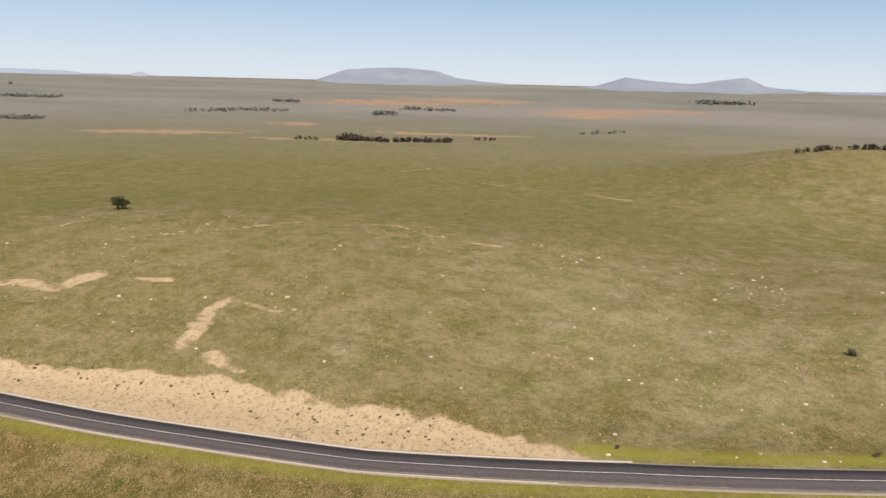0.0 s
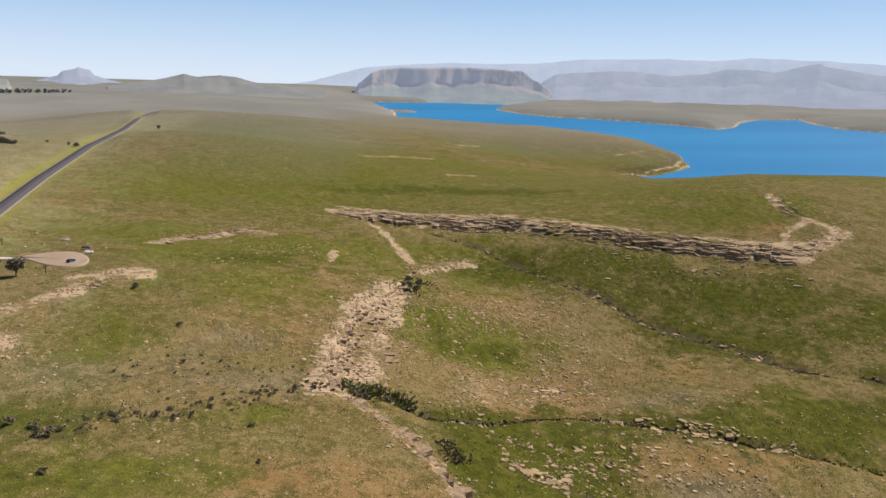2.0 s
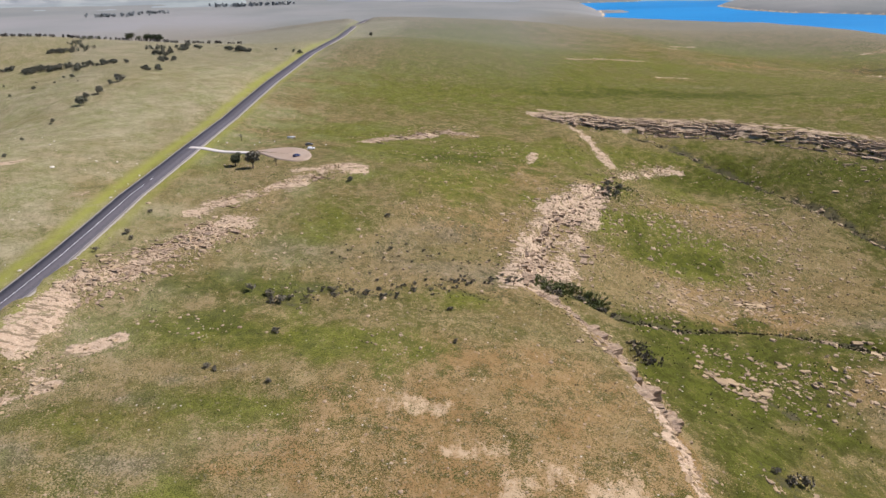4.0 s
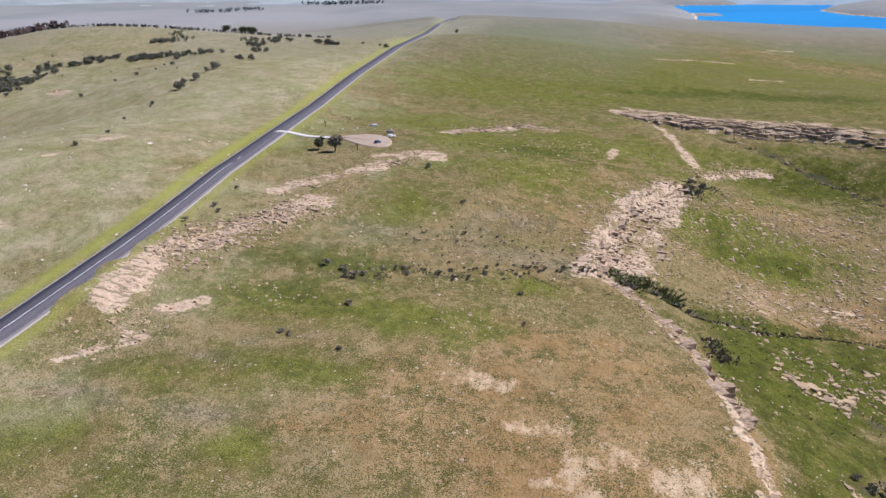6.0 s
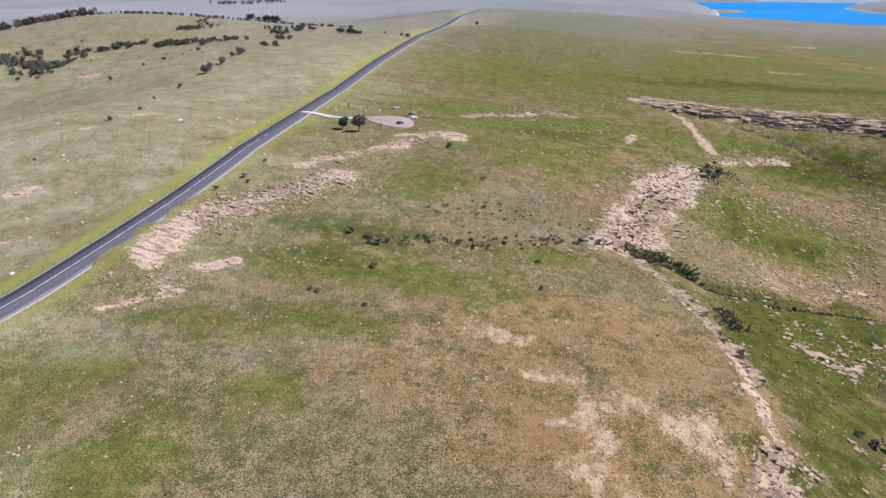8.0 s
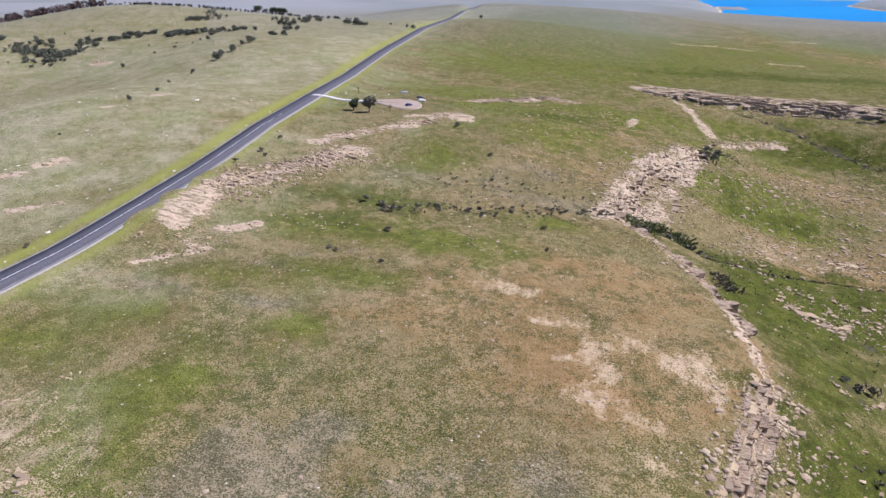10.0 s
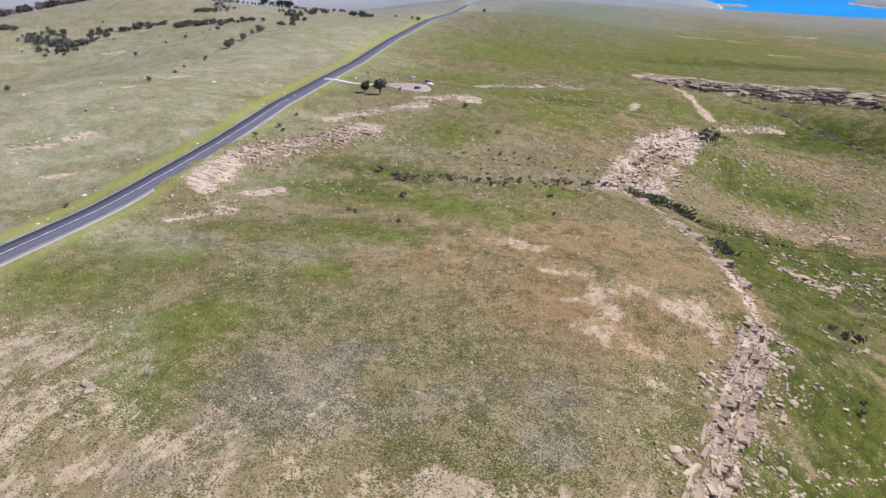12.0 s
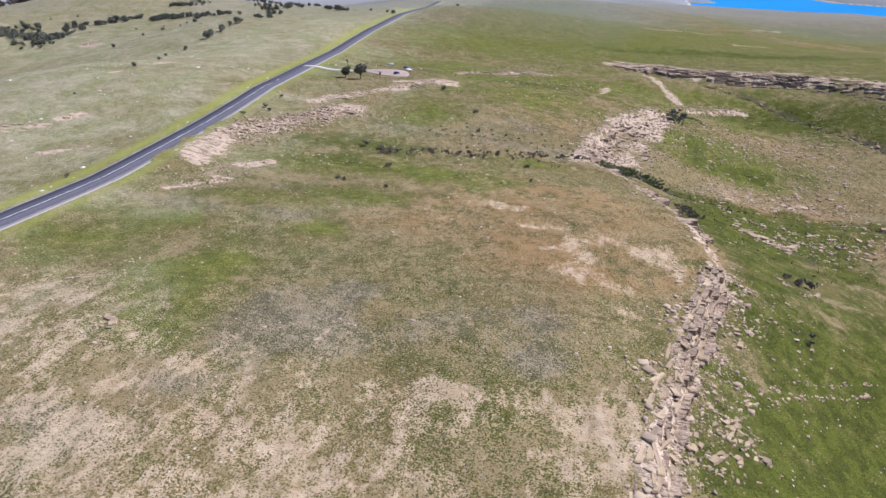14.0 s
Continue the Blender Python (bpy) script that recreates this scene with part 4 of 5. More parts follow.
def mountain(name, profile, far, base, cliffs, material, label, seed):
    """A hill with talus, a band of cliffs and a flat top, along an arc of the horizon."""
    p = np.array(sorted(profile))
    b = np.arange(p[0, 0], p[-1, 0], 0.07)
    top = np.interp(b, p[:, 0], p[:, 1]) + 0.09 * fractal(b, 0 * b, 1.6, 4, seed) * (np.interp(b, p[:, 0], p[:, 1]) > base + 0.2)
    top = np.minimum(top, base + 2.2 * np.minimum(b - b[0], b[-1] - b))
    shares = np.array([-0.06, 0.0, 0.10, 0.22, 0.36, 0.50, 0.62, 0.93 if cliffs else 0.78, 1.0, 1.0, 0.97, 0.45, -0.1])
    steps = np.array([-0.09, -0.03, 0.0, 0.03, 0.055, 0.075, 0.084, 0.088 if cliffs else 0.105, 0.094 if cliffs else 0.13, 0.14, 0.155, 0.18, 0.20])
    rows = []
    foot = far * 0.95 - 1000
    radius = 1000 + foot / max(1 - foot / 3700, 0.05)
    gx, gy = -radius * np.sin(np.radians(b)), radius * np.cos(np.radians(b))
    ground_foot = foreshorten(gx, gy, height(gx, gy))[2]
    for k, (share, step) in enumerate(zip(shares, steps)):
        gully = 0.012 * fractal(b, 0 * b + k * 0.05, 2.2, 3, seed + 5) * (1.3 if 1 < k < 8 else 0.5)
        d = far * (1 + step + gully)
        lo, hi = np.minimum(far * np.tan(np.radians(base)), ground_foot - 88) - 2, d * np.tan(np.radians(top))
        rough = 1 + 0.22 * fractal(b, 0 * b + k * 0.25, 1.6, 3, seed + 9) * (0 < k < 7)
        z = 88 + lo + np.maximum(hi - lo, 1.0) * share * rough - (30 if k == 0 else 0)
        rows.append((-d * np.sin(np.radians(b)), d * np.cos(np.radians(b)), z))
    x, y, z = (np.array([r[n] for r in rows]) for n in range(3))
    me = grid_mesh(name, x, y, z, material)
    rock = np.zeros(x.shape)
    rock[6:9] = 1.0 if cliffs else 0.25
    rock[5] = 0.5 if cliffs else 0.15
    rock *= np.clip((top - base) / 1.2 - 0.35, 0, 1)
    paint(me, "cover_a", np.stack([rock, rock, rock, np.ones(x.shape)], -1))
    return tagged(new(name, me), label, "mountain", kind="structure")


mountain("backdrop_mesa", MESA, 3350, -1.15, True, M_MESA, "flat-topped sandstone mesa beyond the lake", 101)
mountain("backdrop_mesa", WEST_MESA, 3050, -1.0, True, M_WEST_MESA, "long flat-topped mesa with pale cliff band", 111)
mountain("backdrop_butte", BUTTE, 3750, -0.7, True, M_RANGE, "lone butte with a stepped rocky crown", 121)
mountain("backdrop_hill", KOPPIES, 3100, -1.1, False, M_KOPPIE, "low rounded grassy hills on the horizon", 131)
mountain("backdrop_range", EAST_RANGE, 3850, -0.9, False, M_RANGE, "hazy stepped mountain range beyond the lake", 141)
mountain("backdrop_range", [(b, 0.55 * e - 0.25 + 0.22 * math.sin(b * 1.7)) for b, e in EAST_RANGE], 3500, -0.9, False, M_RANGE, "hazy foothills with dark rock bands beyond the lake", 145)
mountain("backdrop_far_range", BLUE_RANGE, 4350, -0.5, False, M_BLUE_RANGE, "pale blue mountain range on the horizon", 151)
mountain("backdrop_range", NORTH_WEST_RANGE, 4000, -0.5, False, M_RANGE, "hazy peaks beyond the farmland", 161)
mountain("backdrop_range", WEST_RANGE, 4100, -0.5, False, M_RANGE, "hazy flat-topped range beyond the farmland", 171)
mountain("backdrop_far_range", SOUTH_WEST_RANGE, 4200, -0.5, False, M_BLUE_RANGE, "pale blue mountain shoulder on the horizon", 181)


# ---- rocks ----


def rock_mesh(seed, flat, blocky):
    r = np.random.default_rng(seed)
    bm = bmesh.new()
    for _ in range(13):
        v = r.normal(size=3)
        v /= np.abs(v).max() if blocky else np.linalg.norm(v)
        v *= r.uniform(0.72, 1.0)
        bm.verts.new((v[0] * 0.5, v[1] * 0.5, v[2] * 0.5 * flat))
    out = bmesh.ops.convex_hull(bm, input=bm.verts)
    bmesh.ops.delete(bm, geom=[v for v in bm.verts if not v.link_faces], context="VERTS")
    bmesh.ops.recalc_face_normals(bm, faces=bm.faces)
    return from_bm("rock", bm, M_ROCK)


def block_mesh(seed):
    """A jointed bed block: skewed sides, a worn rim and a nearly flat top."""
    r = np.random.default_rng(seed)
    corners = [(-0.5, -0.5), (0.05, -0.56), (0.5, -0.46), (0.54, 0.1), (0.45, 0.5), (-0.1, 0.54), (-0.52, 0.44)]
    drop = r.integers(len(corners))
    ring = [(x + r.normal(0, 0.06), y + r.normal(0, 0.06)) for n, (x, y) in enumerate(corners) if n != drop]
    bm = bmesh.new()
    rows = []
    for z, k in ((-0.5, 1.06), (0.02, 1.0), (0.10, 0.93), (0.40, 0.97), (0.5, 0.88)):
        rows.append([bm.verts.new((x * k, y * k, z * 0.45 + r.normal(0, 0.012))) for x, y in ring])
    for lo, hi in zip(rows, rows[1:]):
        for n in range(len(ring)):
            m = (n + 1) % len(ring)
            bm.faces.new((lo[n], lo[m], hi[m], hi[n]))
    bm.faces.new(rows[-1])
    return from_bm("rock", bm, M_ROCK)


BOULDERS = [rock_mesh(200 + n, 0.8, False) for n in range(7)]
SLABS = [block_mesh(300 + n) for n in range(7)]


def strewn(line, wide, count, seed, lean=0.0, clumps=0):
    """Places strewn along a line, with its bearing there."""
    r = np.random.default_rng(seed)
    p = np.array(line, float)
    s = np.r_[0, np.cumsum(np.hypot(*np.diff(p, axis=0).T))]
    t = r.uniform(0, s[-1], count)
    drift = np.zeros(count)
    if clumps:
        heart, spread = r.uniform(0, s[-1], clumps), r.uniform(0.3, 1.0, clumps)
        which = r.integers(clumps, size=count)
        t = np.abs(np.where(r.uniform(size=count) < 0.25, t, heart[which] + r.normal(0, 1, count) * spread[which] * wide * 0.8))
        t = np.clip(np.where(t > s[-1], 2 * s[-1] - t, t), 0, s[-1])
        drift = (r.normal(0, 0.5, clumps) * wide)[which]
    x, y = np.interp(t, s, p[:, 0]), np.interp(t, s, p[:, 1])
    k = np.clip(np.searchsorted(s, t) - 1, 0, len(p) - 2)
    turn = np.arctan2(p[k + 1, 1] - p[k, 1], p[k + 1, 0] - p[k, 0])
    off = r.normal(lean, wide * 0.42, count) + drift
    x, y = x + np.sin(turn) * off, y - np.cos(turn) * off
    return x, y, height(x, y), turn, r


def outcrop(label, line, wide, count, small, large, slabs, seed, lean=0.0, name="rock_outcrop"):
    x, y, z, turn, r = strewn(line, wide, count, seed, lean, max(5, count // 14))
    home = thing(name, label, "rocks", place=(float(x.mean()), float(y.mean()), float(z.min())))
    road_off = np.abs(along(x, y, ROAD_FINE, 60)[0])
    for n in range(count):
        if road_off[n] < 8:
            continue
        size = small * (large / small) ** (r.uniform() ** 2.2)
        slab = r.uniform() < slabs
        me = (SLABS if slab else BOULDERS)[r.integers(7)]
        yaw = turn[n] + r.normal(0, 0.25) if slab else r.uniform(0, 6.28)
        m = Matrix.Translation(Vector((x[n], y[n], z[n] + size * 0.06)) - home.location)
        m = m @ Euler((r.normal(0, 0.12), r.normal(0, 0.12), yaw)).to_matrix().to_4x4()
        m = m @ Matrix.Diagonal((size * r.uniform(0.8, 1.6), size * r.uniform(0.6, 1.0), size * r.uniform(0.6, 1.0), 1))
        part("rock", me, home, m=m)
    return home


def jointed(label, line, rows, wide, long, tall, seed, first, gaps):
    """A pavement of flat slabs split by joints, in rows that run along a rim."""
    r = np.random.default_rng(seed)
    p = smooth_line(line, 1.0)
    s = np.r_[0, np.cumsum(np.hypot(*np.diff(p, axis=0).T))]
    places = []
    for k in range(rows):
        t, hole = r.uniform(0, long), 0.0
        while t < s[-1] - 1:
            size = long * r.uniform(0.45, 1.6)
            off = first + (k + 0.5) * wide + 1.6 * fractal(np.array([t]), np.array([seed * 1.0]), 22, 2, seed)[0]
            n = int(np.clip(np.searchsorted(s, t + size / 2) - 1, 0, len(p) - 2))
            turn = math.atan2(p[n + 1, 1] - p[n, 1], p[n + 1, 0] - p[n, 0])
            if r.uniform() > gaps:
                off += r.normal(0, wide * 0.22)
                places.append((p[n, 0] + math.sin(turn) * off, p[n, 1] - math.cos(turn) * off, turn, size))
            t += size + (r.uniform(2, 9) if r.uniform() < gaps * 0.5 else 0.12)
    z = height([q[0] for q in places], [q[1] for q in places])
    home = thing("rock_pavement", label, "rocks", place=(float(p[:, 0].mean()), float(p[:, 1].mean()), float(z.min())))
    for (x, y, turn, size), h in zip(places, z):
        m = Matrix.Translation(Vector((x, y, h + tall * r.uniform(0.0, 0.35))) - home.location) @ Euler((r.normal(0, 0.09), r.normal(0, 0.08), turn + r.normal(0, 0.26))).to_matrix().to_4x4()
        m = m @ Matrix.Diagonal((size * 1.06, wide * r.uniform(0.6, 1.2), tall * r.uniform(1.6, 2.8), 1))
        part("slab", SLABS[r.integers(7)], home, m=m)


def beds(label, line, count, inner, outer, proud, seed, block=3.0, step=0.8, jag=0.75, fade=0.5):
    """A slope of thin sandstone beds: each breaks off in blocks of its own length, some set back, some worn away."""
    r = np.random.default_rng(seed)
    p = smooth_line(line, 0.8)
    if step < 0.8:
        fine = np.arange(0, len(p) - 1, step / 0.8)
        p = np.stack([np.interp(fine, np.arange(len(p)), p[:, n]) for n in (0, 1)], -1)
    d = np.gradient(p, axis=0)
    d /= np.linalg.norm(d, axis=1, keepdims=True)
    s = np.arange(len(p)) * step
    rough = (outer - inner) / count

    def place(o):
        return p[:, 0] + d[:, 1] * o, p[:, 1] - d[:, 0] * o

    def smoothed(v):
        return np.convolve(np.pad(v, 6, mode="edge"), np.ones(13) / 13, mode="valid")

    ends = 1.6 * np.clip(1 - np.minimum(s, s[-1] - s) / 9, 0, 1)
    xs, ys, zs = [], [], []

    def row(o, z):
        x, y = place(o)
        xs.append(x)
        ys.append(y)
        zs.append(z - ends)

    def close():
        me = grid_mesh("bed", np.array(xs) - home.location.x, np.array(ys) - home.location.y, np.array(zs) - home.location.z, M_BEDS)
        me.polygons.foreach_set("use_smooth", np.zeros(len(me.polygons), bool))
        part("bed", me, home)
        del xs[:-1], ys[:-1], zs[:-1]

    last = None
    home = thing("rock_ledge", label, "rocks", place=(float(p[:, 0].mean()), float(p[:, 1].mean()), float(height(p[:, 0], p[:, 1]).min())))
    for k in range(count):
        edges = np.cumsum(block * r.uniform(0.4, 1.9, int(s[-1] / block * 2.4) + 4))
        which = np.searchsorted(edges, s)
        gap = np.abs(s - edges[np.clip(which, 0, len(edges) - 1)]) < 0.7
        base = inner + (outer - inner) * k / max(count - 1, 1) + 0.45 * (outer - inner) * fractal(s, 0 * s + seed, 34, 3, seed)
        o = base + r.normal(0, rough * jag, len(edges) + 1)[which] + r.normal(0, 0.12, len(s)) - gap * r.uniform(0.5, 1.6, len(s))
        x, y = place(base)
        ground_here = smoothed(height(x, y))
        rise = np.clip(r.normal(0.55, 0.45, len(edges) + 1), -0.5, 1.3)[which] - 0.5 * (fractal(s, 0 * s + k, 20, 2, seed + 3) > 0.3) - fade * np.clip(4 * fractal(s, 0 * s + 0.15 * k, 24, 2, seed + 8), 0, 1)
        top = ground_here + proud * rise + r.normal(0, 0.04, len(s))
        if last is None:
            row(o * 0 + inner - 2.5, ground_here - 1.0)
        else:
            row(o - 0.1, last)
        row(o - 0.25, top)
        row(o, top - 0.15)
        row(o - 0.05, top - 0.3 - 0.45 * proud)
        row(o - 0.55, top - 0.35 - 0.45 * proud)
        last = np.minimum(top - 0.8 * proud, ground_here + 0.3 * proud)
        if k < count - 1:
            close()
    x, y = place(outer + 2.5)
    row(s * 0 + outer + 2.5, height(x, y) - 1.2)
    close()


beds("long dark-faced sandstone ledge in thin broken beds", RIDGE, 14, -13, 7, 0.34, 71, 5.0, 0.8, 1.0, 1.3)
beds("dark undercut lowest bed of the long ledge", RIDGE[2:], 2, 8, 10.5, 1.25, 77, 4.5, 0.8, 0.8, 1.2)
jointed("broken flat slabs lying in tiers on the long ledge", RIDGE, 7, 2.8, 5.2, 0.30, 72, -12.0, 0.62)
jointed("thin pale slabs weathering out above the long ledge", RIDGE, 4, 3.0, 7.0, 0.22, 73, -22.0, 0.6)
beds("pale broken beds along the grassy edge", CLIFF[8:13], 4, -2.5, 4, 0.36, 85, 2.4, 0.6, 1.0, 1.2)
beds("pale stepped sandstone beds curving round the hill", [(330, 399), (350, 404), (368, 412), (386, 424), (384, 443), (373, 470), (387, 506)], 6, -7, 7, 0.30, 76, 3.5, 0.8, 1.0, 1.4)
beds("stepped sandstone beds climbing to the shrubs", [(15, 240), (15, 262), (25, 298), (40, 335), (58, 368), (78, 412)], 8, -5, 6, 0.42, 74, 2.6, 0.8, 1.0, 1.4)
beds("fan of thin sandstone beds above the gully head", [(29, 250), (32, 266), (38, 290), (44, 312)], 10, -9, 8, 0.38, 75, 2.4, 0.6, 1.0, 1.6)
beds("bare pinkish sandstone beds beside the road", ROAD_OUTCROP[1:], 8, -8, 7, 0.5, 78, 2.6)
beds("thin pale rock shelf below the car park", ROAD_SHELF, 4, -4, 4, 0.5, 79, 2.6)
beds("flat jointed beds of pinkish sandstone on the rim", CLIFF[1:8], 5, -4, 3, 0.30, 81, 3.6, 0.3, 0.4, 2.2)
jointed("flat jointed slabs of pinkish sandstone along the rim", CLIFF[1:5], 5, 1.1, 4.2, 0.28, 82, -5.2, 0.38)
jointed("broad cracked sandstone slabs at the rim corner", CLIFF[4:8], 3, 2.0, 3.0, 0.34, 83, -3.0, 0.28)
jointed("narrow broken sandstone slabs along the grassy edge", CLIFF[7:13], 3, 1.4, 1.9, 0.3, 84, -2.5, 0.66)
beds("flat pale rock shelf in the green rise", [(-84, 428), (-66, 456), (-40, 482), (-12, 478)], 4, -6, 6, 0.6, 80, 3.0)
outcrop("tumbled tan sandstone blocks at the rim corner", CLIFF[4:7], 4.0, 90, 0.5, 2.4, 0.6, 11, 3.0)
outcrop("broken tan sandstone blocks below the rim", CLIFF[1:8], 5, 170, 0.4, 1.7, 0.4, 12, 6.0)
outcrop("pale rubble spilling from the rim onto grass", [(30, 36), (36, 53), (40, 60)], 7, 190, 0.5, 1.9, 0.4, 31, 0.0)
outcrop("scattered boulders on the green slope below the rim", [(50, 95), (60, 104), (67, 110), (58, 125)], 11, 60, 0.5, 1.9, 0.3, 32)
outcrop("two rows of small stones edging an old track", [(42, 66), (62, 85), (85, 102)], 0.7, 130, 0.5, 1.2, 0.3, 33)
outcrop("small stones along the far edge of the track", [(44, 71), (62, 89), (86, 106)], 0.7, 120, 0.5, 1.2, 0.3, 34)
outcrop("flat pale slabs lying in the grass", [(-103, 75), (-97, 63), (-106, 56), (-94, 43), (-80, 44)], 5, 34, 0.6, 1.7, 0.85, 36)
outcrop("pale stones round a scrubby hollow", [(69, 149), (70, 140), (76, 139), (83, 145)], 2.0, 40, 0.6, 1.8, 0.5, 35)
outcrop("tan sandstone ledge along the grassy edge", CLIFF[6:13], 6, 230, 0.4, 1.7, 0.5, 13, 2.5)
outcrop("broad bare sandstone shelf with stepped blocks", [(14, 246), (16, 270), (26, 300), (40, 335), (56, 368)], 18, 190, 0.6, 2.6, 0.5, 14, 8.0)
outcrop("dark weathered sandstone boulders beside shrubs", [(60, 372), (75, 410), (100, 445), (112, 452)], 9, 200, 0.8, 2.8, 0.3, 15)
outcrop("dark broken blocks along the long ledge", RIDGE, 7, 170, 0.6, 2.4, 0.5, 16, 9.0)
outcrop("fallen sandstone boulders below the long ledge", RIDGE[4:], 20, 230, 0.8, 3.2, 0.35, 17, 24.0)
outcrop("pale rock ledges curving round the hill", [(335, 396), (365, 411), (388, 424), (396, 440), (400, 462), (390, 480), (384, 506)], 10, 150, 0.6, 2.4, 0.7, 18)
outcrop("bare pinkish sandstone slabs beside the road", ROAD_OUTCROP[2:], 9, 150, 0.5, 2.4, 0.7, 19)
outcrop("scattered pale stones below the roadside slabs", [(-128, 155), (-114, 147), (-121, 136), (-110, 172)], 11, 180, 0.4, 1.6, 0.5, 20)
outcrop("thin pale rock ledge below the car park", ROAD_SHELF, 5, 120, 0.5, 1.8, 0.7, 21)
outcrop("tan rubble strewn over the grassy slope", [(66, 272), (85, 262), (110, 282), (140, 280)], 26, 220, 0.7, 2.2, 0.35, 22)
outcrop("rubble and boulders on the green slope", [(100, 330), (130, 380), (170, 360)], 26, 180, 0.7, 2.2, 0.3, 23)
outcrop("sandstone boulders on the valley floor", [(70, 200), (98, 212), (125, 205), (150, 195)], 18, 170, 0.7, 2.6, 0.5, 24)
outcrop("tilted tan slabs among the scrub of the valley floor", [(68, 208), (74, 201), (80, 194), (84, 190)], 6, 44, 1.2, 3.8, 0.8, 37)
outcrop("broken tan blocks on the bare rise", [(104, 282), (112, 284), (118, 276)], 10, 60, 1.0, 3.2, 0.6, 38)
outcrop("stones lining the dry stream bed", STREAM[1:9], 3.0, 290, 1.1, 3.2, 0.25, 25)
outcrop("boulders along the eroded gully", GULLY[6:10], 6, 200, 0.9, 3.6, 0.5, 26)
outcrop("pale broken ledges above the headland", [(91, 882), (140, 940), (199, 994)], 14, 70, 0.9, 3.4, 0.6, 27)
outcrop("small rock patch on the green rise", [(-80, 431), (-64, 458), (-34, 484), (-14, 478)], 9, 130, 0.5, 2.2, 0.6, 28)
outcrop("pale rock shelf in the dry pasture", [(-224, 183), (-236, 180), (-218, 205), (-205, 160)], 5, 70, 0.5, 2.2, 0.8, 29)
outcrop("rocky knob below the thorn thicket", [(-455, 548), (-464, 562)], 6, 60, 0.9, 3.2, 0.5, 30)


def many(name, x, y, z, size, yaw, templates, material, label, category, tall=None):
    """One mesh of a great many small pieces of a few shapes."""
    verts, faces, base = [], [], 0
    r = np.random.default_rng(len(x))
    which = r.integers(len(templates), size=len(x))
    for k, (tv, tf) in enumerate(templates):
        sel = which == k
        if not sel.any():
            continue
        c, s = np.cos(yaw[sel])[:, None], np.sin(yaw[sel])[:, None]
        sz = size[sel][:, None]
        vx = (tv[:, 0] * c - tv[:, 1] * s) * sz + x[sel][:, None]
        vy = (tv[:, 0] * s + tv[:, 1] * c) * sz + y[sel][:, None]
        vz = tv[:, 2] * sz * (tall[sel][:, None] if tall is not None else 1) + z[sel][:, None]
        v = np.stack([vx, vy, vz], -1).reshape(-1, 3)
        f = (tf[None] + (np.arange(sel.sum()) * len(tv))[:, None, None]).reshape(-1, 3) + base
        verts.append(v)
        faces.append(f)
        base += len(v)
    verts, faces = np.concatenate(verts), np.concatenate(faces)
    me = bpy.data.meshes.new(name)
    me.vertices.add(len(verts))
    me.vertices.foreach_set("co", verts.astype(np.float32).ravel())
    me.loops.add(len(faces) * 3)
    me.loops.foreach_set("vertex_index", faces.astype(np.int32).ravel())
    me.polygons.add(len(faces))
    me.polygons.foreach_set("loop_start", (np.arange(len(faces)) * 3).astype(np.int32))
    me.polygons.foreach_set("loop_total", np.full(len(faces), 3, np.int32))
    me.update(calc_edges=True)
    me.materials.append(material)
    return tagged(new(name, me), label, category, kind="stuff")


def triangles(me):
    me.calc_loop_triangles()
    v = np.array([tuple(p.co) for p in me.vertices])
    f = np.array([tuple(t.vertices) for t in me.loop_triangles])
    return v, f


STONES = [triangles(m) for m in BOULDERS[:4] + SLABS[:3]]


def tuft_template(seed, blades):
    r = np.random.default_rng(seed)
    v, f = [], []
    for n in range(blades):
        a = r.uniform(0, 6.28)
        b = a + r.uniform(1.0, 2.0)
        reach, up = r.uniform(0.3, 0.6), r.uniform(0.5, 1.0)
        v += [(0.22 * math.cos(a), 0.22 * math.sin(a), -0.05), (0.22 * math.cos(b), 0.22 * math.sin(b), -0.05), (reach * math.cos((a + b) / 2), reach * math.sin((a + b) / 2), up)]
        f.append((3 * n, 3 * n + 1, 3 * n + 2))
    return np.array(v), np.array(f)


TUFTS = [tuft_template(n, 7) for n in range(5)]


def scattered(count, west, east, south, north, seed, keep=None):
    r = np.random.default_rng(seed)
    x, y = r.uniform(west, east, count), r.uniform(south, north, count)
    road_off = np.abs(along(x, y, ROAD_FINE, 60)[0])
    good = road_off > 6.2
    if keep is not None:
        good &= keep(x, y, r)
    x, y = x[good], y[good]
    return x, y, height(x, y), r


def grassy(x, y, r):
    a, b, c = cover(x, y)
    return (a[:, 0] < 0.5) & (fractal(x, y, 16, 3, 93) > r.normal(0.05, 0.2, len(x))) & (r.uniform(size=len(x)) < 1.1 - 0.6 * a[:, 1] - 0.7 * c[:, 2])


x, y, z, r = scattered(90000, -135, 75, -4, 150, 41, grassy)
many("grass_tussocks", x, y, z, r.uniform(0.16, 0.42, len(x)), r.uniform(0, 6.28, len(x)), TUFTS, M_TUFT, "short green and straw veld grass tussocks", "grass", r.uniform(0.4, 0.8, len(x)))
x, y, z, r = scattered(30000, -150, 300, 150, 470, 42, grassy)
many("grass_tussocks", x, y, z, r.uniform(0.3, 0.65, len(x)), r.uniform(0, 6.28, len(x)), TUFTS, M_TUFT, "sparse veld grass tussocks on the slopes", "grass", r.uniform(0.3, 0.55, len(x)))


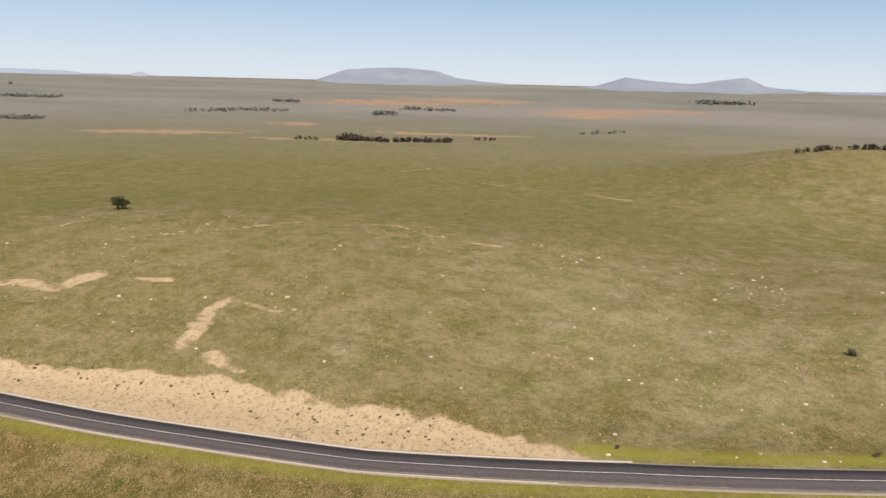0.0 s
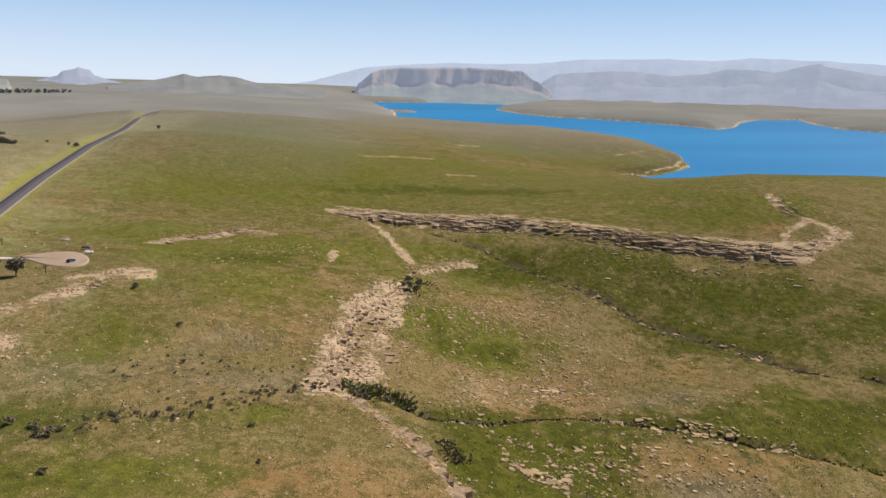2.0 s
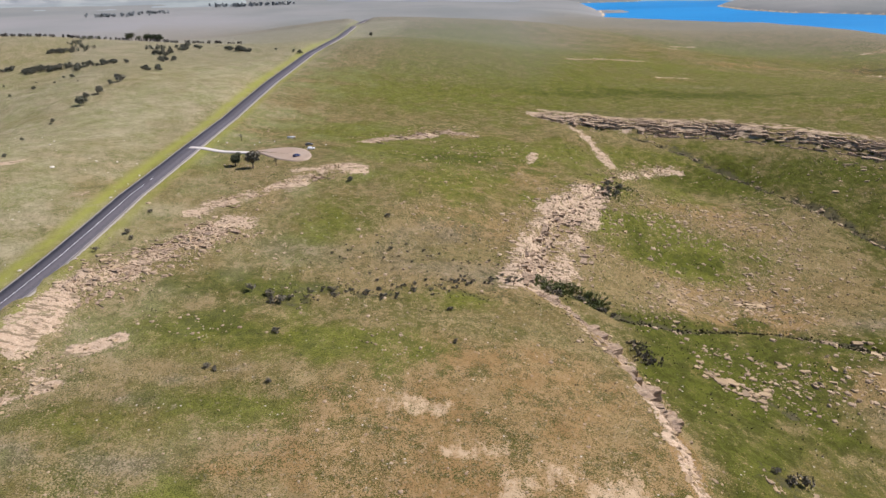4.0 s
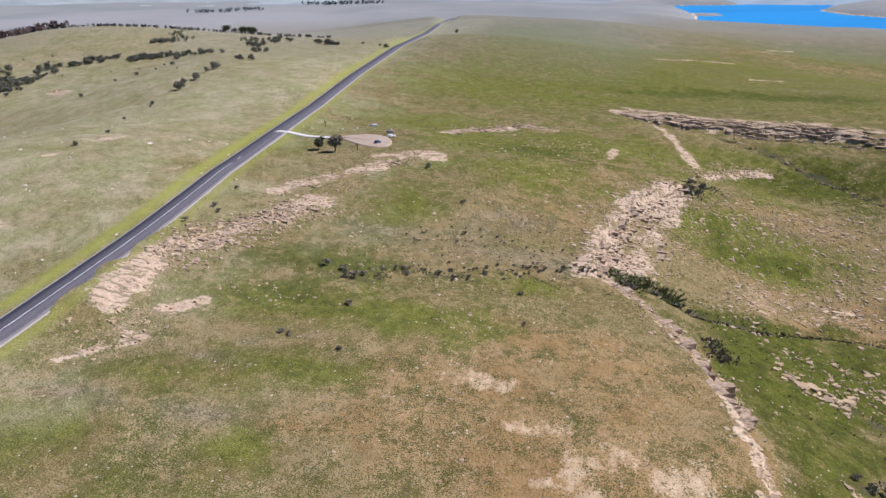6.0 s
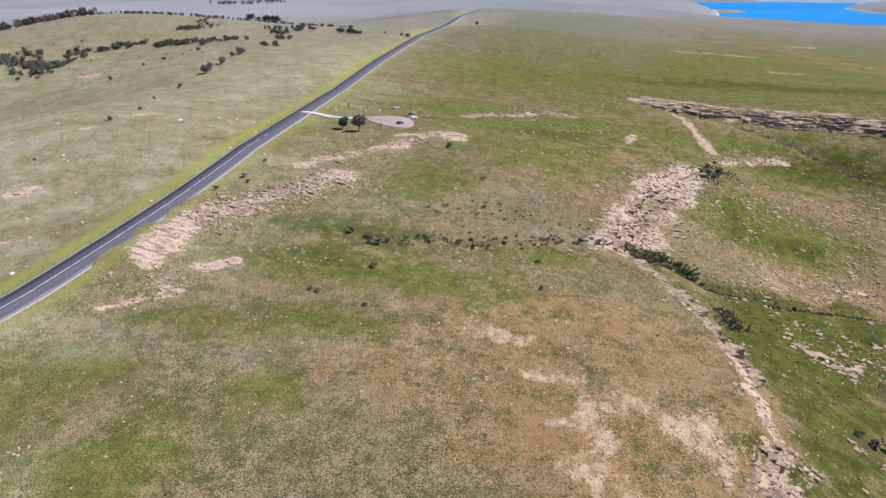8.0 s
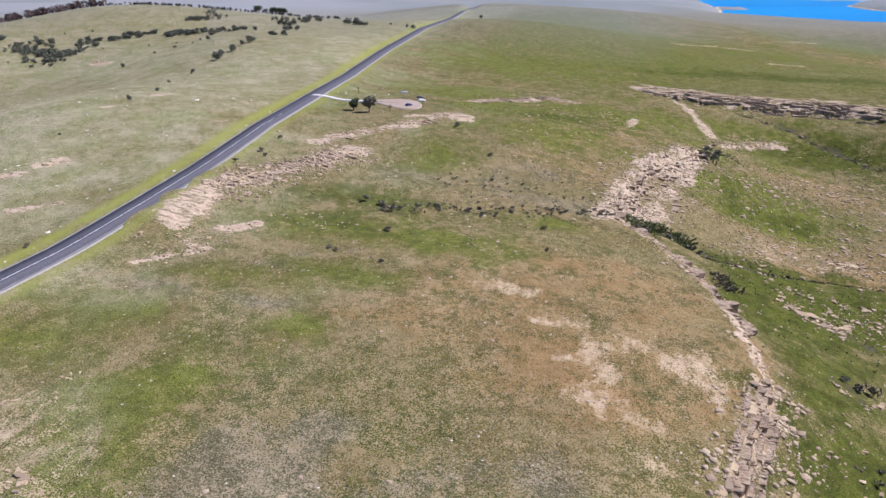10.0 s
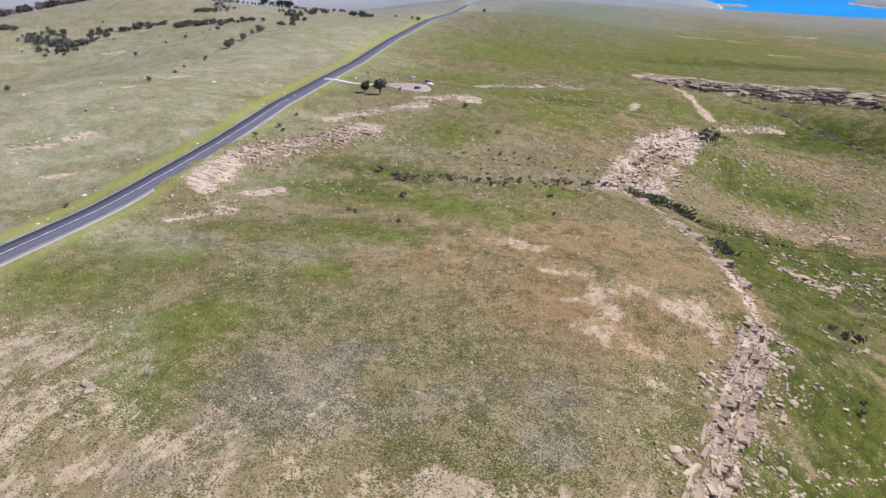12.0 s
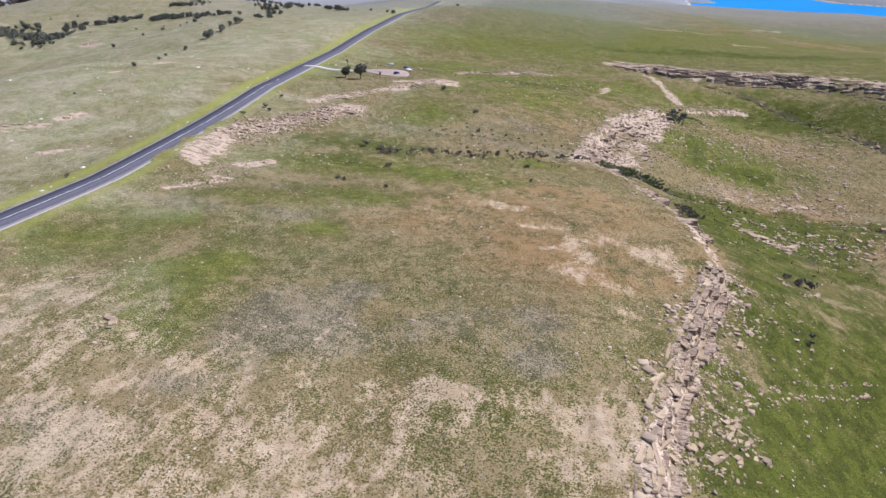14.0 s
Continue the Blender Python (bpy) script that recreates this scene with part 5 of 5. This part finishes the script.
def stony(x, y, r):
    a, b, c = cover(x, y)
    clump = fractal(x, y, 30, 3, 88) > np.where((x > 50) & (y > 170), 0.06, 0.2)
    return (r.uniform(size=len(x)) < 0.008 + 0.10 * a[:, 1] + 0.5 * a[:, 0] + 0.15 * b[:, 0]) | (clump & (r.uniform(size=len(x)) < 0.22))


x, y, z, r = scattered(26000, -135, 64, -4, 190, 43, stony)
many("loose_stones", x, y, z, 0.18 * 5.0 ** (r.uniform(size=len(x)) ** 3), r.uniform(0, 6.28, len(x)), STONES, M_PALE, "small pale stones lying in the grass", "stones")
x, y, z, r = scattered(40000, -150, 330, 170, 460, 44, stony)
many("loose_stones", x, y, z, 0.35 * 4.5 ** (r.uniform(size=len(x)) ** 3), r.uniform(0, 6.28, len(x)), STONES, M_PALE, "pale stones scattered over the slopes", "stones")
x, y, z, r = scattered(5000, -420, -150, -220, 420, 45, lambda x, y, r: r.uniform(size=len(x)) < 0.08 + 0.3 * (fractal(x, y, 40, 2, 87) > 0.2))
many("loose_stones", x, y, z, 0.45 * 4.0 ** (r.uniform(size=len(x)) ** 3), r.uniform(0, 6.28, len(x)), STONES, M_BLEACHED, "bleached pale stones scattered over the dry pasture", "stones")


for line, wide, count, label in (([(66, 272), (85, 262), (110, 282), (140, 285), (120, 320)], 34, 1200, "tan rubble covering the grassy slope"), ([(70, 205), (98, 212), (125, 205), (165, 200)], 22, 700, "brown rubble on the valley floor"), (CLIFF[1:8], 7, 1200, "small rubble below the sandstone rim"), ([(60, 372), (100, 330), (130, 380), (170, 360)], 34, 1500, "loose rubble on the green slope"), (ROAD_OUTCROP[1:], 11, 1000, "small rubble between the roadside slabs"), ([(14, 246), (16, 270), (26, 300), (40, 335), (58, 368)], 16, 1200, "small rubble over the bare rock shelf")):
    x, y, z, turn, r = strewn(line, wide, count, count + 7, 3.0, 60)
    off_road = np.abs(along(x, y, ROAD_FINE, 60)[0]) > 8
    x, y, z, n = x[off_road], y[off_road], z[off_road], int(off_road.sum())
    many("loose_rubble", x, y, z, 0.36 * 5.5 ** (r.uniform(size=n) ** 2), r.uniform(0, 6.28, n), STONES, M_PALE, label, "stones")


# ---- bushes and trees ----
def crown_mesh(name, lobes, leaves, leaf, seed, material):
    """Leaf sprays over a few lobes: each a centre and a size."""
    r = np.random.default_rng(seed)
    v, f = [], []
    for n in range(leaves):
        (cx, cy, cz), (sx, sy, sz) = lobes[r.integers(len(lobes))]
        d = r.normal(size=3)
        d /= np.linalg.norm(d)
        k = r.uniform(0.55, 1.05)
        c = np.array((cx + d[0] * sx * k, cy + d[1] * sy * k, cz + d[2] * sz * k))
        a = r.normal(size=3)
        a /= np.linalg.norm(a)
        b = np.cross(a, d + 0.4 * r.normal(size=3))
        b /= max(np.linalg.norm(b), 1e-6)
        s = leaf * r.uniform(0.6, 1.4)
        i = len(v)
        v += [c - a * s, c - b * s * 0.6, c + a * s, c + b * s * 0.6]
        f.append((i, i + 1, i + 2, i + 3))
    return mesh_of(name, v, f, material)


def stem_mesh(name, lines, material):
    """Tapered stems: each a row of (x, y, z, radius)."""
    v, f = [], []
    for line in lines:
        first = len(v)
        for x, y, z, rad in line:
            v += [(x + rad * math.cos(a), y + rad * math.sin(a), z) for a in np.linspace(0, 2 * math.pi, 7)[:-1]]
        for n in range(len(line) - 1):
            for k in range(6):
                a, b = first + 6 * n + k, first + 6 * n + (k + 1) % 6
                f.append((a, b, b + 6, a + 6))
    return mesh_of(name, v, f, material)


def plant(name, label, category, group, tall, wide, lobes_count, leaves, material, seed, trunk=0.25):
    """A bush or tree one unit of metres as given: a forked stem and a ragged crown."""
    r = np.random.default_rng(seed)
    lobes, stems = [], [[(0, 0, -0.3, 0.05 * tall), (0.02 * tall, 0, tall * trunk, 0.035 * tall)]]
    for n in range(lobes_count):
        a, k = r.uniform(0, 6.28), wide * 0.5 * r.uniform(0.1, 0.62)
        z = tall * r.uniform(trunk + 0.18, 0.82)
        size = wide * r.uniform(0.17, 0.30)
        c = (k * math.cos(a), k * math.sin(a), z)
        lobes.append((c, (size, size, min(size * 0.8, tall * 0.26))))
        stems.append([(0.02 * tall, 0, tall * trunk * 0.9, 0.026 * tall), (c[0] * 0.5, c[1] * 0.5, (z + tall * trunk) * 0.5, 0.016 * tall), (c[0], c[1], z, 0.008 * tall)])
    home = thing(name, label, category, group)
    part("trunk", stem_mesh("trunk", stems, M_BARK), home)
    part("crown", crown_mesh("crown", lobes, leaves, wide * 0.055 + 0.05, seed + 1, material), home)
    return home


def remove_first(home):
    for ob in (*home.children_recursive, home):
        bpy.data.objects.remove(ob)


def planted(kinds, places, seed, low=0.8, high=1.25):
    """Copies of a few plants at (x, y, size) places."""
    r = np.random.default_rng(seed)
    for x, y, size in places:
        where, k = spot(x, y)
        s = size * k * r.uniform(low, high)
        ob = kinds[r.integers(len(kinds))]
        made = copy_thing(ob, Matrix.Translation(where) @ Matrix.Rotation(r.uniform(0, 6.28), 4, "Z"))
        made.scale = (s, s, s * r.uniform(0.85, 1.15))


bushes = [plant("bush", "dark green thorn bush with a rounded ragged crown", "bush", "thorn bushes on the knoll", 3.4, 5.0, 9, 420, M_BUSH, 500 + n, 0.12) for n in range(4)]
shrubs = [plant("shrub", "low dry grey-green shrub in the grass", "shrub", "low shrubs", 1.1, 2.2, 6, 150, M_SHRUB, 520 + n, 0.1) for n in range(3)]
trees = [plant("tree", "dark green broad-crowned tree", "tree", "trees on the knoll", 7.0, 7.0, 10, 520, M_TREE, 540 + n, 0.28) for n in range(3)]

def heath(count, west, east, south, north, seed, small, large, label):
    def some(x, y, q):
        a, b, c = cover(x, y)
        return (fractal(x, y, 9, 3, 90) > 0.20 - 0.35 * b[:, 3] - 0.22 * (x > 45)) & (a[:, 0] < 0.9) & (q.uniform(size=len(x)) < 0.25 + 1.1 * b[:, 3] + 0.15 * (x > 45))
    x, y, z, q = scattered(count, west, east, south, north, seed, some)
    many("low_heath", x, y, z, q.uniform(small, large, len(x)), q.uniform(0, 6.28, len(x)), HEATH, M_HEATH, label, "heath", q.uniform(0.5, 0.8, len(x)))


HEATH = [tuft_template(60 + n, 12) for n in range(4)]
heath(40000, -135, 330, 165, 470, 91, 0.35, 0.8, "dark low heath clumps on the stony slopes")

x, y, z, turn, q = strewn([(17, 250), (26, 247), (35, 245), (42, 237)], 7, 640, 627)
many("gully_thicket", x, y, z, q.uniform(0.7, 1.7, 640), q.uniform(0, 6.28, 640), HEATH, M_THICKET, "dark green scrub thicket at the gully head", "scrub", q.uniform(0.6, 1.0, 640))
x, y, z, turn, q = strewn([(60, 362), (66, 378), (80, 394)], 9, 120, 629)
many("ledge_thicket", x, y, z, q.uniform(0.8, 1.7, 120), q.uniform(0, 6.28, 120), HEATH, M_THICKET, "green scrub among the pale boulders", "scrub", q.uniform(0.6, 1.1, 120))

# single bushes in the pasture west of the road and along the roadside
planted(bushes, [(-299, 488, 1.7), (-303, 519, 1.4), (-305, 507, 1.0), (-306, 560, 1.9), (-309, 548, 1.2), (-295, 445, 0.8), (-292, 438, 0.6), (-271, 378, 0.6), (-237, 290, 0.7), (-239, 318, 0.7), (-231, 231, 0.4), (-228, 161, 0.8), (-452, 415, 1.5), (-198, 1148, 1.6), (-220, 795, 1.3), (-228, 800, 1.0), (-252, 812, 0.8), (-68.5, 320, 0.7), (447, 413, 2.2), (455, 420, 1.6), (440, 405, 1.2)], 601)
planted(shrubs, [(-141, 222, 1.7), (-138, 240, 2.0), (-135, 236, 1.5), (-140, 262, 1.2), (-76, 158, 1.6), (-73, 157, 1.2), (-57, 152, 1.3), (-64, 181, 1.5), (-80, 208, 2.0), (-74, 206, 1.8), (-68, 200, 2.1), (-66, 204, 1.5), (-71, 201, 1.6), (-57, 211, 1.0), (-40, 223, 1.0), (-13, 206, 1.2), (-45, 281, 1.4), (-39, 250, 1.1), (-10, 183, 1.0), (80, 148, 2.2), (76, 147, 2.0), (73, 150, 1.6), (70, 112, 1.0), (68, 107, 1.0), (35, 84, 1.1), (-160, 130, 1.2), (-162, 60, 1.1)], 602)
r = np.random.default_rng(603)
x, y, z, turn, _ = strewn([(-62, 209), (-30, 216), (-10, 231), (12, 241)], 7, 110, 604)
planted(shrubs, [(a, b, r.uniform(0.4, 1.15)) for a, b in zip(x, y)], 605)
x, y, z, turn, _ = strewn([(-60, 240), (-30, 250), (5, 258)], 22, 40, 606)
planted(shrubs, [(a, b, r.uniform(0.4, 0.8)) for a, b in zip(x, y)], 607)
x, y, z, turn, _ = strewn([(18, 244), (36, 242), (46, 232)], 5, 16, 608)
planted(shrubs, [(a, b, r.uniform(0.9, 1.9)) for a, b in zip(x, y)], 609)
x, y, z, turn, q = strewn(STREAM[1:9], 2.6, 1800, 618)
many("stream_scrub", x, y, z, q.uniform(0.5, 1.2, 1800), q.uniform(0, 6.28, 1800), HEATH, M_SHRUB, "brown scrub along the dry stream bed", "scrub", q.uniform(0.5, 0.9, 1800))
x, y, z, turn, q = strewn(GULLY[2:11], 2.0, 1500, 610)
many("gully_scrub", x, y, z, q.uniform(0.5, 1.15, 1500), q.uniform(0, 6.28, 1500), HEATH, M_HEATH, "dark brown scrub lining the narrow gully", "scrub", q.uniform(0.6, 1.1, 1500))
x, y, z, turn, q = strewn([(48, 212), (50, 204), (52, 196)], 5, 160, 616)
many("gully_scrub", x, y, z, q.uniform(0.6, 1.4, 160), q.uniform(0, 6.28, 160), HEATH, M_SHRUB, "brown scrub below the grassy edge", "scrub", q.uniform(0.6, 1.1, 160))
x, y, z, turn, _ = strewn([(60, 366), (66, 380), (80, 392)], 9, 12, 612)
planted(bushes, [(a, b, r.uniform(0.4, 0.9)) for a, b in zip(x, y)], 613)

x, y, z, turn, _ = strewn([(-232, -205), (-212, -140), (-194, -75), (-178, -25), (-168, 20)], 9, 110, 614)
planted(shrubs, [(a, b, r.uniform(0.25, 0.7)) for a, b in zip(x, y)], 615)

# the knoll with its thicket, rows and hedge
def thicket(kinds, line, wide, count, small, large, seed):
    x, y, z, turn, q = strewn(line, wide, count, seed)
    planted(kinds, [(a, b, q.uniform(small, large)) for a, b in zip(x, y)], seed + 1)


thicket(bushes, [(-600, 600), (-585, 632), (-545, 580), (-512, 556), (-520, 600), (-522, 630)], 20, 75, 0.8, 1.5, 646)
thicket(bushes, [(-519, 650), (-503, 664), (-490, 678)], 6, 16, 0.8, 1.4, 660)
thicket(bushes, [(-462, 666), (-430, 669), (-400, 692)], 6, 26, 0.8, 1.4, 662)
thicket(bushes, [(-480, 741), (-455, 757)], 7, 18, 0.8, 1.4, 664)
thicket(bushes, [(-668, 600), (-650, 620), (-640, 636)], 10, 30, 0.9, 1.5, 622)
thicket(bushes, [(-542, 634), (-505, 649), (-479, 676)], 9, 34, 0.8, 1.5, 624)
thicket(bushes, [(-455, 662), (-431, 668)], 8, 18, 0.8, 1.4, 648)
thicket(bushes, [(-409, 657), (-391, 688), (-370, 702)], 8, 20, 0.8, 1.4, 650)
thicket(bushes, [(-327, 702), (-367, 752), (-350, 829)], 16, 30, 0.8, 1.6, 628)
thicket(bushes, [(-312, 815), (-290, 800), (-268, 788)], 4, 20, 1.0, 1.6, 630)
thicket(bushes, [(-302, 625), (-312, 608), (-330, 660)], 8, 8, 0.8, 1.3, 632)
thicket(trees, [(-455, 862), (-445, 872), (-420, 885)], 6, 9, 1.0, 1.5, 636)
thicket(bushes, [(-330, 560), (-600, 560), (-560, 700)], 90, 22, 0.4, 0.9, 642)
thicket(trees, [(-436, -196), (-428, -204)], 3, 4, 1.1, 1.5, 644)
for ob in bushes + shrubs + trees:
    remove_first(ob)


def wood(line, wide, count, tall, seed, material, label, sprays=14):
    """A far wood or shelter belt, too thick to count: sprays of leaf over rounded crowns."""
    x, y, z, turn, q = strewn(line, wide, count, seed)
    v, f = [], []
    for n in range(count):
        (a, b, c), k = spot(x[n], y[n])
        h = tall * q.uniform(0.6, 1.15) * k * (0.5 if math.hypot(x[n], y[n]) > 1150 else 1.0)
        for _ in range(sprays):
            d = q.normal(size=3)
            d /= np.linalg.norm(d)
            p = np.array((a, b, c + h * 0.5)) + d * (h * 0.42, h * 0.42, h * 0.5) * q.uniform(0.6, 1)
            e, g = q.normal(size=3) * h * 0.6 / sprays**0.5, q.normal(size=3) * h * 0.6 / sprays**0.5
            i = len(v)
            v += [p - e, p - g, p + e, p + g]
            f.append((i, i + 1, i + 2, i + 3))
    return tagged(new("tree_belt", mesh_of("tree_belt", v, f, material)), label, "trees", kind="stuff")


wood([(-600, 606), (-575, 590), (-545, 584), (-512, 590)], 16, 70, 5.0, 760, M_BUSH, "dense dark thorn thicket covering the knoll", 70)
wood([(-712, 640), (-735, 690), (-726, 745), (-680, 782), (-636, 806)], 16, 150, 9.0, 763, M_BROWN_WOOD, "brown leafless plantation on the crest of the knoll", 60)
wood([(-820, 420), (-806, 500), (-800, 567), (-770, 610), (-722, 648)], 6, 110, 6.0, 764, M_BELT, "dark line of trees along the crest", 40)
wood([(-636, 806), (-560, 815), (-513, 838), (-440, 880), (-330, 935)], 3, 150, 3.6, 765, M_BELT, "low dark hedge along the far side of the knoll", 30)
wood([(-469, 735), (-449, 769), (-481, 792), (-487, 850)], 9, 36, 4.2, 761, M_BUSH, "dark thorn scrub beyond the knoll", 50)
wood([(-397, 793), (-375, 807)], 10, 16, 4.4, 762, M_BUSH, "dark thorn scrub behind the hedge", 50)

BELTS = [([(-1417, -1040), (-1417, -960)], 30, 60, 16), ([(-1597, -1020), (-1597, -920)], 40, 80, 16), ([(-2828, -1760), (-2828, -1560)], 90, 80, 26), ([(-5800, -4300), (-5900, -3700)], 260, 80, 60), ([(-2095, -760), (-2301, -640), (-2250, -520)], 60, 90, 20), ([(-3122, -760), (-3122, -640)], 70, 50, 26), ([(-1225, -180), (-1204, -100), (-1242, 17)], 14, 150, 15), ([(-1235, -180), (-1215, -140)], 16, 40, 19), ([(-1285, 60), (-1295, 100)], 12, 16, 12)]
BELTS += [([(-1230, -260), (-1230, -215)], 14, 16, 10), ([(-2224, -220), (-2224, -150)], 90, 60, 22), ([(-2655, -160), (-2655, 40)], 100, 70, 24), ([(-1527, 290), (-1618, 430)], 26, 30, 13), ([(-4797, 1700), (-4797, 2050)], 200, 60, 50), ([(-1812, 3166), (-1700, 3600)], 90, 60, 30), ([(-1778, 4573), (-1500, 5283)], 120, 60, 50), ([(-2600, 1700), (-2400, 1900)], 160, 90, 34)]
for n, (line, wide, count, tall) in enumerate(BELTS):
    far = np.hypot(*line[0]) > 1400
    wood(line, wide, count, tall, 700 + n, M_HAZED_BELT if far else M_BELT, "hazy belt of trees across distant farmland" if far else "dark belt of trees at the edge of a field")


# ---- at the car park ----
def box_bm(bm, x0, x1, y0, y1, z0, z1):
    v = [bm.verts.new(c) for c in ((x0, y0, z0), (x1, y0, z0), (x1, y1, z0), (x0, y1, z0), (x0, y0, z1), (x1, y0, z1), (x1, y1, z1), (x0, y1, z1))]
    for q in ((3, 2, 1, 0), (4, 5, 6, 7), (0, 1, 5, 4), (1, 2, 6, 5), (2, 3, 7, 6), (3, 0, 4, 7)):
        bm.faces.new([v[i] for i in q])
    return bm


def box(name, x0, x1, y0, y1, z0, z1, material, soft=0.0):
    bm = box_bm(bmesh.new(), x0, x1, y0, y1, z0, z1)
    if soft:
        bmesh.ops.bevel(bm, geom=bm.edges[:], offset=soft, segments=2, affect="EDGES")
    return from_bm(name, bm, material, bool(soft))


def drum(name, radius, wide, material, sides=18):
    """A wheel lying across the car's breadth."""
    bm = bmesh.new()
    bmesh.ops.create_cone(bm, cap_ends=True, segments=sides, radius1=radius, radius2=radius, depth=wide)
    bmesh.ops.bevel(bm, geom=[e for e in bm.edges if len(e.link_faces) == 2 and any(len(q.verts) > 4 for q in e.link_faces)], offset=wide * 0.14, segments=2, affect="EDGES")
    bmesh.ops.rotate(bm, verts=bm.verts, matrix=Matrix.Rotation(math.pi / 2, 3, "X"))
    return from_bm(name, bm, material, True)


def shell(name, outline, half, material, tuck=0.0, soft=0.06):
    """A body drawn from its side outline (x, z); tuck narrows it with height."""
    bm = bmesh.new()
    low, high = min(z for _, z in outline), max(z for _, z in outline)
    sides = []
    for sign in (-1, 1):
        sides.append([bm.verts.new((x, sign * (half - tuck * (z - low) / (high - low)), z)) for x, z in outline])
    bm.faces.new(sides[0])
    bm.faces.new(sides[1][::-1])
    for n in range(len(outline)):
        m = (n + 1) % len(outline)
        bm.faces.new((sides[0][m], sides[0][n], sides[1][n], sides[1][m]))
    bmesh.ops.recalc_face_normals(bm, faces=bm.faces)
    bmesh.ops.bevel(bm, geom=bm.edges[:], offset=soft, segments=2, affect="EDGES")
    return from_bm(name, bm, material, True)


def car(label, paint_material, x, y, yaw, tall=1.0):
    home = thing("car", label, "car", "cars in the car park")
    home.matrix_basis = pose(x, y, at(x, y) + 0.44, 0, 0, yaw)
    home.scale = (1, 1, tall)
    part("body", shell("body", [(-2.15, 0.35), (-2.2, 0.7), (-2.1, 0.95), (-1.2, 1.0), (0.9, 0.98), (1.9, 0.86), (2.15, 0.7), (2.15, 0.35), (1.7, 0.28), (-1.7, 0.28)], 0.87, paint_material, 0.05), home)
    cabin = part("cabin", shell("cabin", [(-1.95, 0.95), (-1.6, 1.38), (-1.2, 1.47), (0.15, 1.46), (0.45, 1.38), (1.05, 0.95)], 0.8, paint_material, 0.16), home)
    part("windscreen", shell("windscreen", [(0.46, 1.36), (1.06, 0.99), (1.10, 1.0), (0.50, 1.385)], 0.66, M_GLASS, 0.06, 0.01), cabin)
    part("rear_window", shell("rear_window", [(-1.66, 1.35), (-1.95, 1.0), (-1.99, 1.01), (-1.70, 1.37)], 0.64, M_GLASS, 0.06, 0.01), cabin)
    for sign in (-1, 1):
        for a, b in ((-1.45, -0.42), (-0.34, 0.5)):
            bm = box_bm(bmesh.new(), a, b, sign * 0.745 - 0.012, sign * 0.745 + 0.012, 1.02, 1.34)
            bmesh.ops.rotate(bm, verts=bm.verts, cent=(0, sign * 0.79, 1.0), matrix=Matrix.Rotation(sign * 0.27, 3, "X"))
            part("side_window", from_bm("side_window", bm, M_GLASS), cabin)
        for a in (-1.32, 1.32):
            w = part("wheel", drum("tyre", 0.32, 0.2, M_TYRE), home, m=pose(a, sign * 0.80, 0.32))
            part("rim", drum("rim", 0.2, 0.215, M_RIM, 12), w)
        part("headlight", box("headlight", 2.02, 2.19, sign * 0.62 - 0.16, sign * 0.62 + 0.16, 0.62, 0.76, M_LAMP, 0.02), home)
        part("tail_light", box("tail_light", -2.23, -2.1, sign * 0.7 - 0.1, sign * 0.7 + 0.1, 0.68, 0.88, M_RED, 0.02), home)
        part("wing_mirror", box("wing_mirror", 0.55, 0.7, sign * 0.92 - 0.09, sign * 0.92 + 0.09, 0.98, 1.1, paint_material, 0.03), home)
    return home


car("white hatchback parked on the gravel edge", M_WHITE, -101.5, 375.5, 14)
car("dark grey car parked beside the white one", M_SILVER, -105.3, 386.0, 10)
car("dark blue hatchback parked on open gravel", M_BLUE, -105.2, 359.0, 60)


def notice_board(x, y, yaw):
    home = thing("notice_board", "long white notice board on two posts in grass", "sign")
    home.matrix_basis = pose(x, y, at(x, y), 0, 0, yaw)
    part("panel", box("panel", -2.4, 2.4, -0.05, 0.05, 0.55, 1.75, M_WHITE, 0.02), home)
    for a in (-1.9, 1.9):
        part("post", box("post", a - 0.08, a + 0.08, -0.2, -0.05, -0.4, 1.9, M_WOOD, 0.01), home)


def bollard(x, y, size):
    home = thing("painted_stone", "low whitewashed stone marking the car park edge", "stone", "whitewashed edge stones")
    ob = part("stone", BOULDERS[2].copy(), home)
    ob.data.materials[0] = M_WHITE
    home.matrix_basis = pose(x, y, at(x, y) + 0.25, 0, 0, x * 37)
    home.scale = (size, size, size)


notice_board(-122, 408, 6)
for n, (a, b) in enumerate(((-137, 394.5), (-129, 397.5), (-138, 388), (-118, 398), (-108, 399), (-96, 388))):
    bollard(a, b, 1.0 if n < 2 else 0.6)


def park_tree(label, x, y, tall, wide, lobes_count, leaves, material, seed, trunk):
    ob = plant("tree", label, "tree", "trees at the car park", tall, wide, lobes_count, leaves, material, seed, trunk)
    ob.location = (x, y, at(x, y))


park_tree("dark green round-crowned shade tree by the access track", -131.9, 339.5, 7.0, 8.2, 14, 1100, M_TREE, 801, 0.2)
park_tree("thin-leaved tall tree with pale bare trunk", -121.5, 336, 8.6, 9.0, 13, 950, M_SHRUB, 803, 0.24)
park_tree("small bare sapling in the grass", -111, 341, 4.5, 2.6, 5, 90, M_SHRUB, 805, 0.4)
park_tree("small thin tree beyond the track", -151, 403, 4.8, 2.4, 5, 130, M_BUSH, 807, 0.3)
